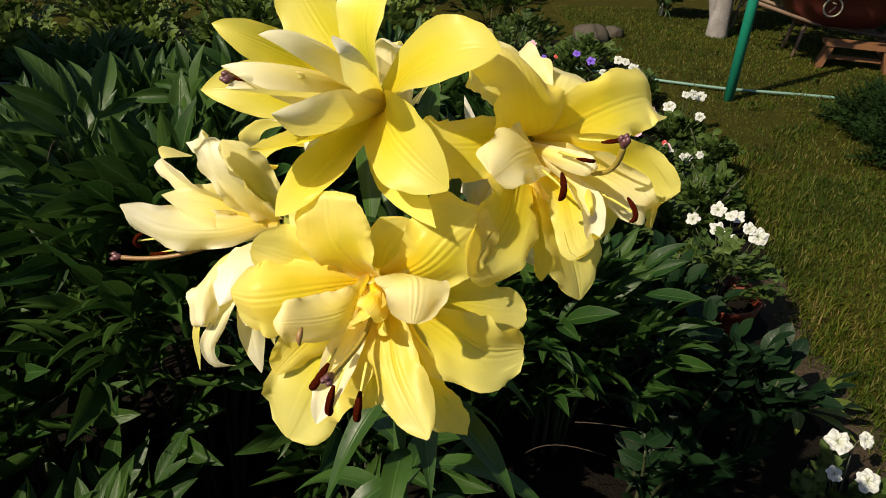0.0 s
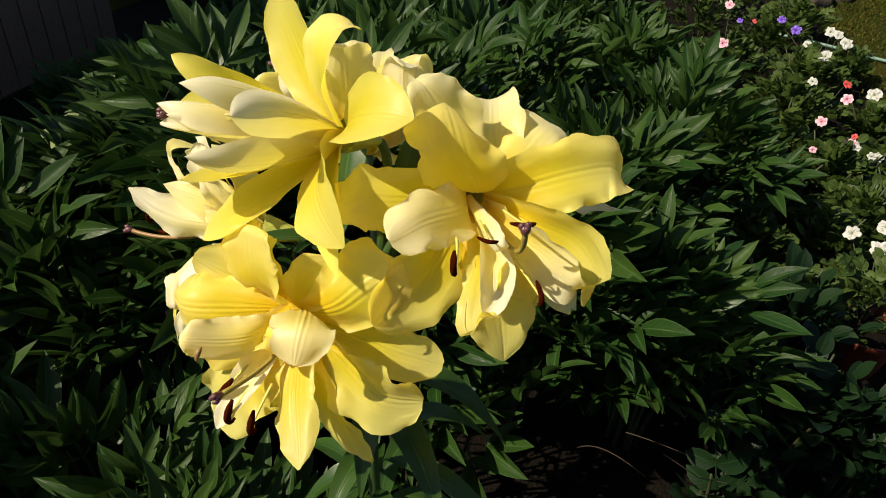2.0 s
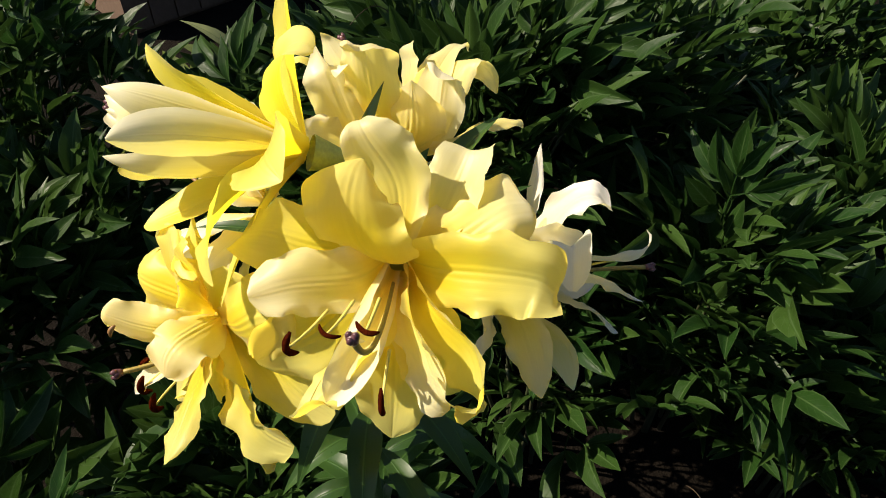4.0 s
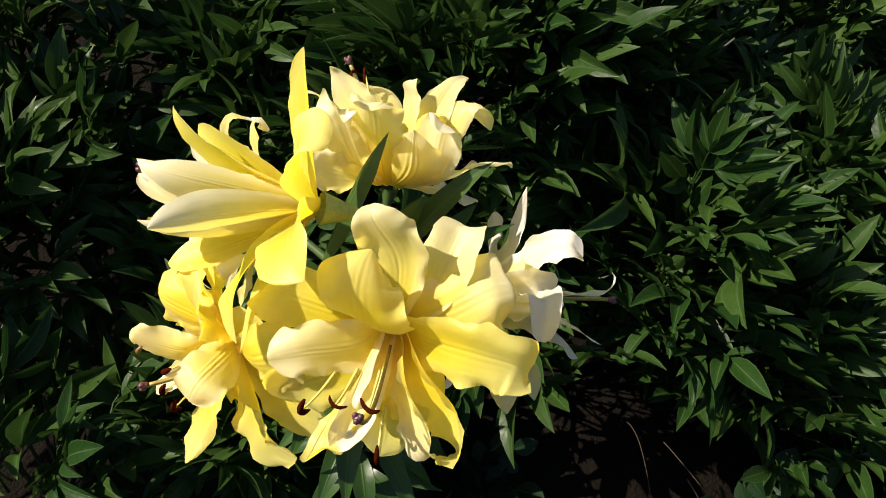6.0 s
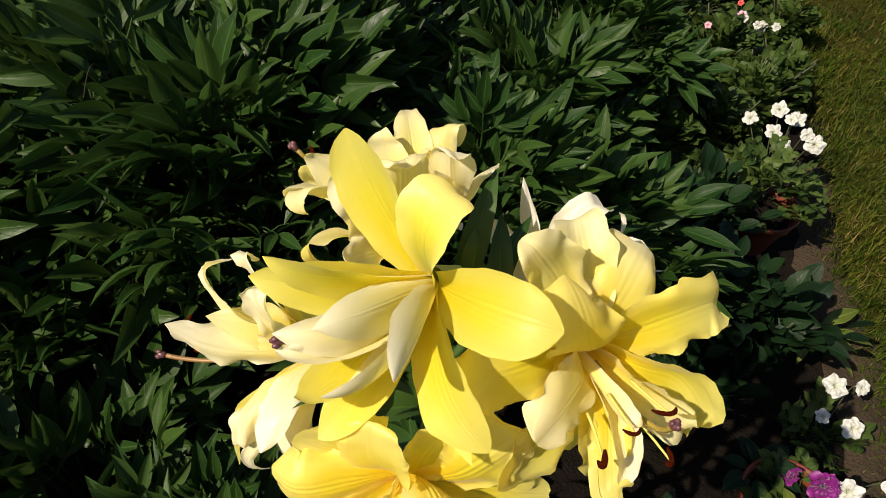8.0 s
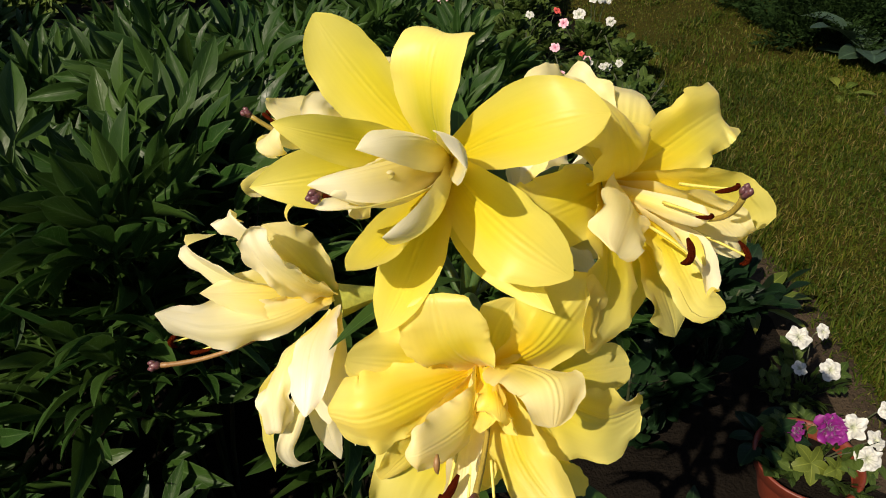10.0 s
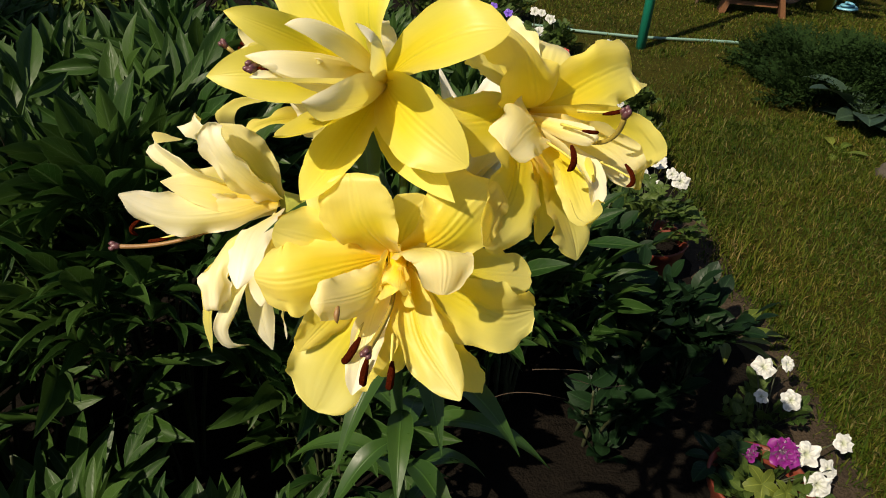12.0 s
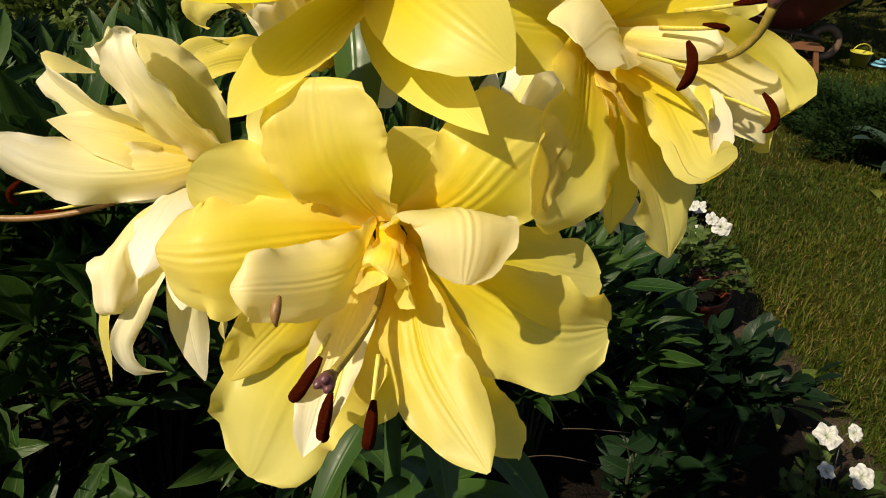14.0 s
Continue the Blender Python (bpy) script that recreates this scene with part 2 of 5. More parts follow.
# ---- building tools ----
class Geo:
    """Gathers sheets and tubes, with UVs, for one mesh."""

    def __init__(self):
        self.v, self.f, self.uv, self.n = [], [], [], 0

    def grid(self, pts, uvs=None):
        """pts: rows x columns x 3."""
        pts = np.asarray(pts, float)
        r, c = pts.shape[:2]
        if uvs is None:
            uvs = np.stack(np.meshgrid(np.linspace(0, 1, c), np.linspace(0, 1, r)), -1)
        i = np.arange(r * c).reshape(r, c) + self.n
        q = np.stack([i[:-1, :-1], i[:-1, 1:], i[1:, 1:], i[1:, :-1]], -1).reshape(-1, 4)
        self.v.append(pts.reshape(-1, 3))
        self.uv.append(np.asarray(uvs, float).reshape(-1, 2))
        self.f += q.tolist()
        self.n += r * c
        return self

    def tube(self, pts, radii, sides=8, caps=True):
        pts = np.asarray(pts, float)
        radii = np.broadcast_to(np.asarray(radii, float), (len(pts),))
        d = np.gradient(pts, axis=0)
        d /= np.linalg.norm(d, axis=1)[:, None] + 1e-12
        ref = np.array((0.31, 0.2, 0.93)) if abs(d[0][2]) < 0.8 else np.array((0.93, 0.31, 0.1))
        rows = []
        for p, t, r in zip(pts, d, radii):
            a = np.cross(t, ref)
            a /= np.linalg.norm(a)
            bb = np.cross(t, a)
            ref = np.cross(a, t)
            ang = np.linspace(0, 2 * np.pi, sides + 1)
            rows.append(p + r * (np.cos(ang)[:, None] * a + np.sin(ang)[:, None] * bb))
        if caps:
            rows = [np.repeat(pts[:1], sides + 1, 0)] + rows + [np.repeat(pts[-1:], sides + 1, 0)]
        return self.grid(rows)

    def lathe(self, profile, sides=32, centre=(0, 0, 0)):
        ang = np.linspace(0, 2 * np.pi, sides + 1)
        rows = [[(centre[0] + r * math.cos(a), centre[1] + r * math.sin(a), centre[2] + z) for a in ang] for r, z in profile]
        return self.grid(rows)

    def box(self, lo, hi, m=None):
        (a, b, c), (x, y, z) = lo, hi
        p = np.array([(a, b, c), (x, b, c), (x, y, c), (a, y, c), (a, b, z), (x, b, z), (x, y, z), (a, y, z)], float)
        if m is not None:
            p = np.array([tuple(m @ Vector(q)) for q in p])
        self.v.append(p)
        self.uv.append(np.zeros((8, 2)))
        self.f += [[k + self.n for k in q] for q in ((3, 2, 1, 0), (4, 5, 6, 7), (0, 1, 5, 4), (1, 2, 6, 5), (2, 3, 7, 6), (3, 0, 4, 7))]
        self.n += 8
        return self

    def add(self, other, m=None):
        p = np.concatenate(other.v)
        if m is not None:
            mm = np.array(m)
            p = p @ mm[:3, :3].T + mm[:3, 3]
        self.v.append(p)
        self.uv += other.uv
        self.f += [[k + self.n for k in q] for q in other.f]
        self.n += len(p)
        return self

    def mesh(self, name, mat, smooth=True):
        me = bpy.data.meshes.new(name)
        me.from_pydata(np.concatenate(self.v).tolist(), [], self.f)
        uv = np.concatenate(self.uv)
        idx = np.empty(len(me.loops), int)
        me.loops.foreach_get("vertex_index", idx)
        me.uv_layers.new(name="UVMap").data.foreach_set("uv", uv[idx].ravel())
        me.polygons.foreach_set("use_smooth", [smooth] * len(me.polygons))
        me.materials.append(mat)
        return me


def part(name, geo, mat, parent=None, label="", smooth=True, m=None):
    me = geo if isinstance(geo, bpy.types.Mesh) else geo.mesh(name, mat, smooth)
    ob = new(name, me)
    if parent:
        ob.parent = parent
    if m is not None:
        ob.matrix_basis = m
    return tagged(ob, label)


def thing(name, at, label, category, group="", kind=""):
    ob = new(name)
    ob.empty_display_size = 0.05
    ob.location = at
    return tagged(ob, label, category, group, kind)


def unit(v):
    v = np.asarray(v, float)
    return v / (np.linalg.norm(v) + 1e-12)


def bezier(p, n):
    t = np.linspace(0, 1, n)[:, None]
    p = [np.asarray(q, float) for q in p]
    return (1 - t) ** 3 * p[0] + 3 * t * (1 - t) ** 2 * p[1] + 3 * t * t * (1 - t) * p[2] + t ** 3 * p[3]


def blade(spine, side, width, profile, cup=0.0, cols=5, fold=0.0, ruffle=0.0, waves=3.0, phase=0.0, roll=0.0, geo=None, twist=0.0, crinkle=0.0, groove=0.0, seed=0.0, flare=0.0):
    """A sheet round a spine: petals and leaves. side: the way across it; cup: edges rise to the face; fold: a V along the rib; roll: margins bend back."""
    n = len(spine)
    t = np.linspace(0, 1, n)
    tan = np.gradient(spine, axis=0)
    tan /= np.linalg.norm(tan, axis=1)[:, None] + 1e-12
    side = np.broadcast_to(np.asarray(side, float), spine.shape)
    s = side - tan * (tan * side).sum(1)[:, None]
    s /= np.linalg.norm(s, axis=1)[:, None] + 1e-12
    nor = np.cross(tan, s)
    if twist:
        a = (twist * t)[:, None]
        s, nor = s * np.cos(a) + nor * np.sin(a), nor * np.cos(a) - s * np.sin(a)
    w = width * np.interp(t, *profile)
    v = np.linspace(-1, 1, cols)
    if cols > 20:
        v = np.sign(v) * np.abs(v) ** 1.3
    rows = []
    for i in range(n):
        if crinkle:
            nz = np.array([1.3 * noise.noise((t[i] * 2.6, q * 1.2 + 9 * seed, seed)) + 0.35 * abs(q) * noise.noise((t[i] * 9.0, q * 1.5, seed + 4)) for q in v])
            rim = np.array([1 + crinkle * (0.8 * noise.noise((t[i] * 7.0, q * 2, seed + 8)) + 0.22 * t[i] * noise.noise((t[i] * 24.0, q * 2, seed + 3))) if abs(q) > 0.6 else 1.0 for q in v])
        else:
            nz, rim = 0.0, 1.0
        keel = groove * (0.7 * np.exp(-((np.abs(v) - 0.09) / 0.035) ** 2) - np.exp(-(v / 0.04) ** 2) - 0.7 * np.exp(-((np.abs(v) - 0.17) / 0.03) ** 2) + 0.4 * np.exp(-((np.abs(v) - 0.26) / 0.05) ** 2)) * (1 - 0.7 * t[i])
        cup_i = cup + flare * (1 - t[i]) ** 2
        lip = 1.8 * crinkle * np.abs(v) ** 7 * np.array([noise.noise((t[i] * 7.0, 3 * np.sign(q), seed + 6)) + 0.4 * noise.noise((t[i] * 15.0, 3 * np.sign(q), seed + 7)) for q in v]) if crinkle else 0.0
        lift = lip + crinkle * nz * (0.35 + np.abs(v)) * min(1, 2.5 * t[i]) + keel + cup_i * v ** 2 + fold * np.abs(v) - roll * t[i] * np.abs(v) ** 4
        wave = ruffle * np.sin(waves * 6.283 * t[i] + phase + 1.7 * np.sign(v)) * np.abs(v) ** 2 * min(1, 2.2 * t[i])
        rows.append(spine[i] + s[i] * (v * rim * w[i] * 0.5 * (1 - 0.12 * abs(cup)))[:, None] + nor[i] * ((lift + wave) * w[i] * 0.5)[:, None])
    return (geo or Geo()).grid(rows)


LANCE = ([0, 0.12, 0.3, 0.45, 0.7, 0.88, 1], [0.06, 0.5, 0.9, 1.0, 0.72, 0.32, 0.0])
OVATE = ([0, 0.1, 0.3, 0.5, 0.75, 0.92, 1], [0.1, 0.62, 0.98, 1.0, 0.72, 0.3, 0.0])
PETAL = ([0, 0.1, 0.25, 0.42, 0.58, 0.74, 0.86, 0.94, 1], [0.36, 0.48, 0.74, 0.94, 1.0, 0.9, 0.66, 0.38, 0.05])
BLUNT = ([0, 0.1, 0.25, 0.45, 0.65, 0.82, 0.92, 0.97, 1], [0.36, 0.48, 0.72, 0.94, 1.0, 0.92, 0.72, 0.5, 0.2])
POINTED = ([0, 0.1, 0.25, 0.42, 0.58, 0.74, 0.88, 0.95, 1], [0.45, 0.58, 0.86, 1.0, 0.96, 0.74, 0.4, 0.18, 0.0])
BROAD = ([0, 0.08, 0.2, 0.4, 0.65, 0.84, 0.94, 0.98, 1], [0.42, 0.64, 0.88, 1.0, 1.0, 0.88, 0.64, 0.42, 0.15])
ROUND = ([0, 0.2, 0.5, 0.8, 0.95, 1], [0.2, 0.45, 0.85, 1.0, 0.8, 0.45])


def leaflet(length, width, droop, fold=0.25, profile=LANCE, rows=7, cols=5, base=(0, 0, 0), yaw=0.0, pitch=0.0, roll=0.0, ruffle=0.05, phase=0.0):
    """Along +x from base, face up, tip drooping."""
    sp = bezier([(0, 0, 0), (length * 0.35, 0, length * 0.06), (length * 0.7, 0, -droop * length * 0.25), (length, 0, -droop * length)], rows)
    g = blade(sp, (0, 1, 0), width, profile, cols=cols, fold=fold, ruffle=ruffle, waves=2, phase=phase)
    return Geo().add(g, Matrix.Translation(base) @ Euler((roll, -pitch, yaw), "XYZ").to_matrix().to_4x4())


def spray(rng, kind):
    """Compound leaves along +x: 'peony' (two or three times three lances), 'rose' (five or seven ovals)."""
    g = Geo()
    if kind == "peony":
        st = 0.09 + 0.04 * rng.random()
        g.tube(bezier([(0, 0, 0), (st * 0.4, 0, 0.015), (st * 0.8, 0, 0.02), (st, 0, 0.015)], 5), [0.0028, 0.0024, 0.002, 0.0018, 0.0014], 5, False)
        for k, a in enumerate((0.0, 0.95, -0.95)):
            arm = 0.055 if k == 0 else 0.045
            d = np.array((math.cos(a), math.sin(a), 0.12))
            p0 = np.array((st * (1 if k == 0 else 0.97), 0, 0.016))
            p1 = p0 + d * arm
            g.tube([p0, (p0 + p1) / 2 + (0, 0, 0.004), p1], [0.0015, 0.0013, 0.001], 4, False)
            for j, b in enumerate((0.0, 0.62, -0.62)):
                if j and k and rng.random() < 0.25:
                    continue
                L = (0.125 if j == 0 else 0.10) * rng.uniform(0.7, 1.25)
                q = p1 - d * (0 if j == 0 else 0.012)
                g.add(leaflet(L, L * rng.uniform(0.25, 0.34), rng.uniform(-0.1, 0.4), rng.uniform(0.35, 0.8), base=tuple(q), yaw=a + b + rng.uniform(-0.15, 0.15), pitch=rng.uniform(-0.2, 0.45), roll=rng.uniform(-0.5, 0.5), phase=rng.uniform(0, 6)))
    elif kind == "herb":
        for k in range(7):
            a = k * 2.4 + rng.uniform(-0.3, 0.3)
            L = rng.uniform(0.035, 0.06)
            g.add(leaflet(L, L * rng.uniform(0.5, 0.7), rng.uniform(0, 0.4), rng.uniform(0.1, 0.3), OVATE, 5, 3, (0.012 * k, 0, 0), a * 0.35 if k == 6 else (0.9 if k % 2 else -0.9) + rng.uniform(-0.4, 0.4), rng.uniform(-0.1, 0.5), rng.uniform(-0.6, 0.6), 0.04, rng.uniform(0, 6)))
        g.tube([(-0.05, 0, -0.01), (0.03, 0, 0), (0.085, 0, 0)], [0.002, 0.0016, 0.001], 4, False)
    else:
        n = rng.choice((2, 3))
        st = 0.03
        ln = st + 0.032 * n
        g.tube(bezier([(0, 0, 0), (ln * 0.3, 0, 0.008), (ln * 0.7, 0, 0.008), (ln, 0, 0)], 5), [0.0015, 0.0013, 0.0012, 0.001, 0.0008], 4, False)
        spots = [(ln, 0.0)] + [(st + 0.032 * i, s) for i in range(n) for s in (1.15, -1.15)]
        for x, a in spots:
            L = rng.uniform(0.034, 0.05)
            g.add(leaflet(L, L * rng.uniform(0.62, 0.75), rng.uniform(0, 0.35), rng.uniform(0.1, 0.3), OVATE, 6, 5, (x, 0, 0.004), a + rng.uniform(-0.2, 0.2), rng.uniform(-0.2, 0.3), rng.uniform(-0.3, 0.3), 0.04, rng.uniform(0, 6)))
    return g


def aim(at, out, spin=0.0, size=1.0):
    """A pose whose x points along out, z as much up as may be."""
    x = unit(out)
    y = np.cross((0, 0, 1), x)
    y = unit(y) if np.linalg.norm(y) > 1e-3 else np.array((0, 1.0, 0))
    z = np.cross(x, y)
    m = Matrix((x, y, z)).transposed().to_4x4()
    return Matrix.Translation(at) @ m @ Matrix.Rotation(spin, 4, "X") @ Matrix.Scale(size, 4)


# ---- ground ----
def bed_edge(y):
    """x of the border between the bed and the lawn."""
    return np.interp(y, [-3, 0.6, 1.5, 1.9, 2.6, 3.5, 5.0, 6.5, 9, 12], [1.0, 1.12, 1.3, 1.3, 1.45, 1.58, 1.45, 1.35, 1.3, 1.3])


def sheet(name, x0, x1, y0, y1, step, mat, height, label, category):
    xs, ys = np.arange(x0, x1 + step, step), np.arange(y0, y1 + step, step)
    pts = np.array([[(x, y, height(x, y)) for x in xs] for y in ys])
    return tagged(part(name, Geo().grid(pts), mat), label, category, kind="structure")


ground = tagged(part("ground", Geo().grid([[(x, y, -0.035) for x in (-60, -10, 10, 60)] for y in (-60, -10, 20, 90)]), TURF), "wide grassy garden ground reaching far out", "ground", kind="structure")


def bed_height(x, y):
    n = noise.noise((x * 3, y * 3, 0)) * 0.012 + noise.noise((x * 14, y * 14, 3)) * 0.006
    return n + 0.004 - 0.06 * max(0, (x - bed_edge(y) - 0.02) * 4)


sheet("bed_soil", -3.2, 1.75, -1.6, 6.4, 0.05, SHADED_SOIL, bed_height, "crumbly soil of the flower bed, coloured near black for shade", "soil")


def lawn_height(x, y):
    n = noise.noise((x * 1.5, y * 1.5, 5)) * 0.012 + noise.noise((x * 9, y * 9, 2)) * 0.005
    return 0.012 + n - 0.12 * max(0, min(1, (bed_edge(y) + 0.03 - x) * 5))


lawn = sheet("lawn", 0.9, 9.0, -1.6, 11.0, 0.08, TURF, lawn_height, "short mown lawn, worn and yellowish in places", "lawn")


def trodden(x, y):
    e = bed_edge(y)
    return 0.016 + noise.noise((x * 6, y * 6, 1)) * 0.01 - 0.3 * max(0, abs(x - e + 0.05) - 0.05) - 0.25 * max(0, abs(y - 1.7) - 0.75)


sheet("bare_strip", 0.8, 1.75, 0.7, 2.9, 0.03, DRY_SOIL, trodden, "bare pale trodden soil along the lawn's edge", "soil")


def blades(n, x0, x1, y0, y1, hmin, hmax, seed, keep=None):
    r = np.random.RandomState(seed)
    x, y = r.uniform(x0, x1, n), r.uniform(y0, y1, n)
    ok = x > np.array([bed_edge(v) for v in y]) - 0.02 + r.normal(0, 0.035, n)
    if keep:
        ok &= keep(x, y, r)
    x, y = x[ok], y[ok]
    n = len(x)
    h = r.uniform(hmin, hmax, n)
    a, lean, w = r.uniform(0, 6.283, n), r.uniform(0.2, 1.1, n), r.uniform(0.0010, 0.0022, n) * (1 + 0.22 * y)
    base = np.stack([x, y, np.full(n, 0.005)], 1)
    d = np.stack([np.cos(a), np.sin(a), np.zeros(n)], 1)
    s = np.stack([-np.sin(a), np.cos(a), np.zeros(n)], 1) * w[:, None]
    up = np.array((0, 0, 1.0))
    mid = base + d * (h * lean * 0.35)[:, None] + up * (h * 0.6)[:, None]
    tip = base + d * (h * lean)[:, None] + up * (h * np.sqrt(np.maximum(0.1, 1 - lean ** 2 * 0.6)))[:, None]
    v = np.stack([base - s, base + s, mid + s * 0.8, mid - s * 0.8, tip], 1).reshape(-1, 3)
    k = np.arange(n)[:, None] * 5
    return v, (k + [0, 1, 2, 3]).tolist() + (k + [3, 2, 4]).tolist()


def grass(name, sets, label):
    vs, fs, n = [], [], 0
    for v, f in sets:
        vs.append(v)
        fs += [[i + n for i in q] for q in f]
        n += len(v)
    me = bpy.data.meshes.new(name)
    me.from_pydata(np.concatenate(vs).tolist(), [], fs)
    me.materials.append(GRASS)
    return tagged(new(name, me), label, "grass", kind="stuff")


grass("grass", [blades(95000, 1.0, 3.2, 0.7, 3.4, 0.012, 0.045, 1), blades(70000, 1.2, 4.8, 3.4, 8.0, 0.012, 0.035, 2), blades(26000, 1.0, 5.0, -1.4, 0.7, 0.015, 0.045, 5), blades(34000, 3.2, 8.5, 0.7, 5.5, 0.015, 0.045, 6), blades(16000, 4.8, 8.8, 5.0, 9.5, 0.02, 0.045, 7), blades(5200, 1.0, 1.8, 0.6, 3.8, 0.035, 0.10, 3, lambda x, y, r: np.abs(x - np.array([bed_edge(v) for v in y]) - 0.09 - 0.05 * np.sin(9 * y)) < 0.07),
               blades(30000, 1.2, 3.2, 0.8, 5.0, 0.03, 0.065, 4, lambda x, y, r: np.array([noise.noise((a * 4, b * 4, 7)) for a, b in zip(x, y)]) > 0.22)], "short sunlit lawn grass with dry yellow blades")


# ---- the lily ----
def bend_through(p0, p1, p2, at=0.5, n=30):
    """A curve from p0 by p1 to p2."""
    q = (p1 - (1 - at) ** 2 * p0 - at * at * p2) / (2 * at * (1 - at))
    t = np.linspace(0, 1, n)[:, None]
    return (1 - t) ** 2 * p0 + 2 * t * (1 - t) * q + t * t * p2


def even(p, n):
    """The line p in n even steps."""
    seg = np.concatenate([[0], np.cumsum(np.linalg.norm(np.diff(p, axis=0), axis=1))])
    u = np.linspace(0, seg[-1], n)
    return np.stack([np.interp(u, seg, p[:, j]) for j in range(3)], 1)


def smooth_line(pts, n):
    """A smooth curve through all the points."""
    p = np.array([2 * pts[0] - pts[1], *pts, 2 * pts[-1] - pts[-2]])
    out = []
    for k in range(1, len(p) - 2):
        t = np.linspace(0, 1, 12, endpoint=False)[:, None]
        a, b, c, d = p[k - 1:k + 3]
        out.append(0.5 * (2 * b + (c - a) * t + (2 * a - 5 * b + 4 * c - d) * t ** 2 + (3 * b - a - 3 * c + d) * t ** 3))
    return even(np.concatenate(out + [p[-2:-1]]), n)


class Bloom:
    """A flower of the lily: C its base, A its axis."""

    def __init__(self, C, A, foot, mat, label, seed, full=1.0, flare=0.12, groove=0.025, neck=1.0):
        self.groove = groove
        self.full, self.flare = full, flare
        self.C, self.A, self.mat, self.rng = np.array(C) - STEM, unit(A), mat, random.Random(seed)
        C, A, foot = self.C, self.A, np.array(foot) - STEM
        back = C - A * 0.028 * neck
        g = Geo().tube(bezier([C - A * 0.004, C - A * 0.008, back - A * 0.004, back - A * 0.012], 8), [neck ** 0.6 * q for q in (0.0145, 0.014, 0.0125, 0.011, 0.009, 0.0075, 0.006, 0.0045)], 14, False)
        self.ob = part("flower", g, LILY_TUBE if neck == 1.0 else LILY_STEM, lily, label)
        stalk = Geo().tube(bezier([back - A * 0.008, back - A * 0.04, foot + np.array((0, 0, 0.05)), foot], 12), np.linspace(0.0042, 0.0048, 12), 10)
        part("stalk", stalk, LILY_STEM, self.ob)

    def petal(self, tip, width, mid=None, curl=0.0, mat=None, cup=0.13, ruffle=0.09, waves=2.3, roll=0.2, twist=0.0, at=0.5, lift=0.16, turn=0.0, tail=0.3, start=0.008, shape=None, crinkle=0.07, ext=0.0, arc=140, across=None):
        """tip and mid: places the midrib passes; curl: how far the end bends back, in lengths; turn: degrees by which the sheet rolls about its rib;
        ext, arc: metres and degrees by which the end rolls on past the tip, backwards."""
        C, A, r = self.C, self.A, self.rng
        tip = np.array(tip) - STEM
        L = np.linalg.norm(tip - C)
        if mid is None:
            m = C * 0.5 + tip * 0.5 + A * lift * L
        else:
            m = np.array(mid) - STEM
        if ext:
            tip = tip - unit(tip - m) * min(ext / radians(arc), 0.45 * np.linalg.norm(tip - m))
        rad = (m - C) - A * ((m - C) @ A)
        if np.linalg.norm(rad) < 0.012:
            rad = rad + (tip - C) - A * ((tip - C) @ A)
        rad = unit(rad)
        sp = bend_through(C + rad * start, m, tip, at)
        side = np.cross(A, rad) if across is None else unit(across)
        if turn:
            ax = unit(tip - C)
            a = radians(turn)
            side = side * math.cos(a) + np.cross(ax, side) * math.sin(a)
        if curl:
            t = np.linspace(0, 1, len(sp))
            tan = np.gradient(sp, axis=0)
            nor = np.cross(tan, side)
            nor /= np.linalg.norm(nor, axis=1)[:, None] + 1e-12
            k = np.clip((t - 1 + tail) / tail, 0, 1)[:, None]
            tn = tan / (np.linalg.norm(tan, axis=1)[:, None] + 1e-12)
            sp = sp - nor * k ** 2 * curl * L - tn * k ** 3 * abs(curl) * L * 0.75
        if ext:
            d = unit(sp[-1] - sp[-2])
            nn = unit(np.cross(d, side))
            k = 12
            p, add = sp[-1], []
            for j in range(k):
                a = radians(arc) * (j + 0.5) / k
                p = p + (d * math.cos(a) - nn * math.sin(a)) * ext / k
                add.append(p)
            sp = np.concatenate([sp, add])
            seg = np.concatenate([[0], np.cumsum(np.linalg.norm(np.diff(sp, axis=0), axis=1))])
            u = np.linspace(0, seg[-1], 36)
            sp = np.stack([np.interp(u, seg, sp[:, j]) for j in range(3)], 1)
        # slight unevenness along the rib
        t = np.linspace(0, 1, len(sp))
        wob = np.cross(A, rad) * (0.02 * L * r.uniform(-1, 1)) + A * (0.015 * L * r.uniform(-1, 1))
        sp = sp + np.sin(t * 3.1416)[:, None] * wob
        g = blade(sp, side, width * self.full, shape or PETAL, cup, 41, 0.02, ruffle, waves * r.uniform(0.85, 1.2), r.uniform(0, 6.28), roll, twist=twist, crinkle=crinkle, groove=self.groove, seed=r.uniform(0, 50), flare=self.flare)
        return part("petal", g, mat or self.mat, self.ob)

    def sheet(self, pts, width, across=None, shape=PETAL, cup=0.12, mat=None, ruffle=0.09, waves=2.3, roll=0.1, twist=0.0, crinkle=0.2, ext=0.0, arc=120, start=0.008, groove=None, crease=None):
        """A petal whose rib runs from the flower's base through pts. across: the way over the sheet, one for all or one at each point;
        ext, arc: metres and degrees by which its end rolls on backwards."""
        C, A, r = self.C, self.A, self.rng
        pts = [np.array(p) - STEM for p in pts]
        rad = (pts[0] - C) - A * ((pts[0] - C) @ A)
        if np.linalg.norm(rad) < 0.012:
            rad = rad + (pts[-1] - C) - A * ((pts[-1] - C) @ A)
        rad = unit(rad)
        sp = smooth_line([C + rad * start] + pts, 30)
        base = np.cross(A, rad)
        ways = [base] if across is None else [unit(a) for a in (across if isinstance(across, list) else [across])]
        tan = unit(sp[12] - sp[4])
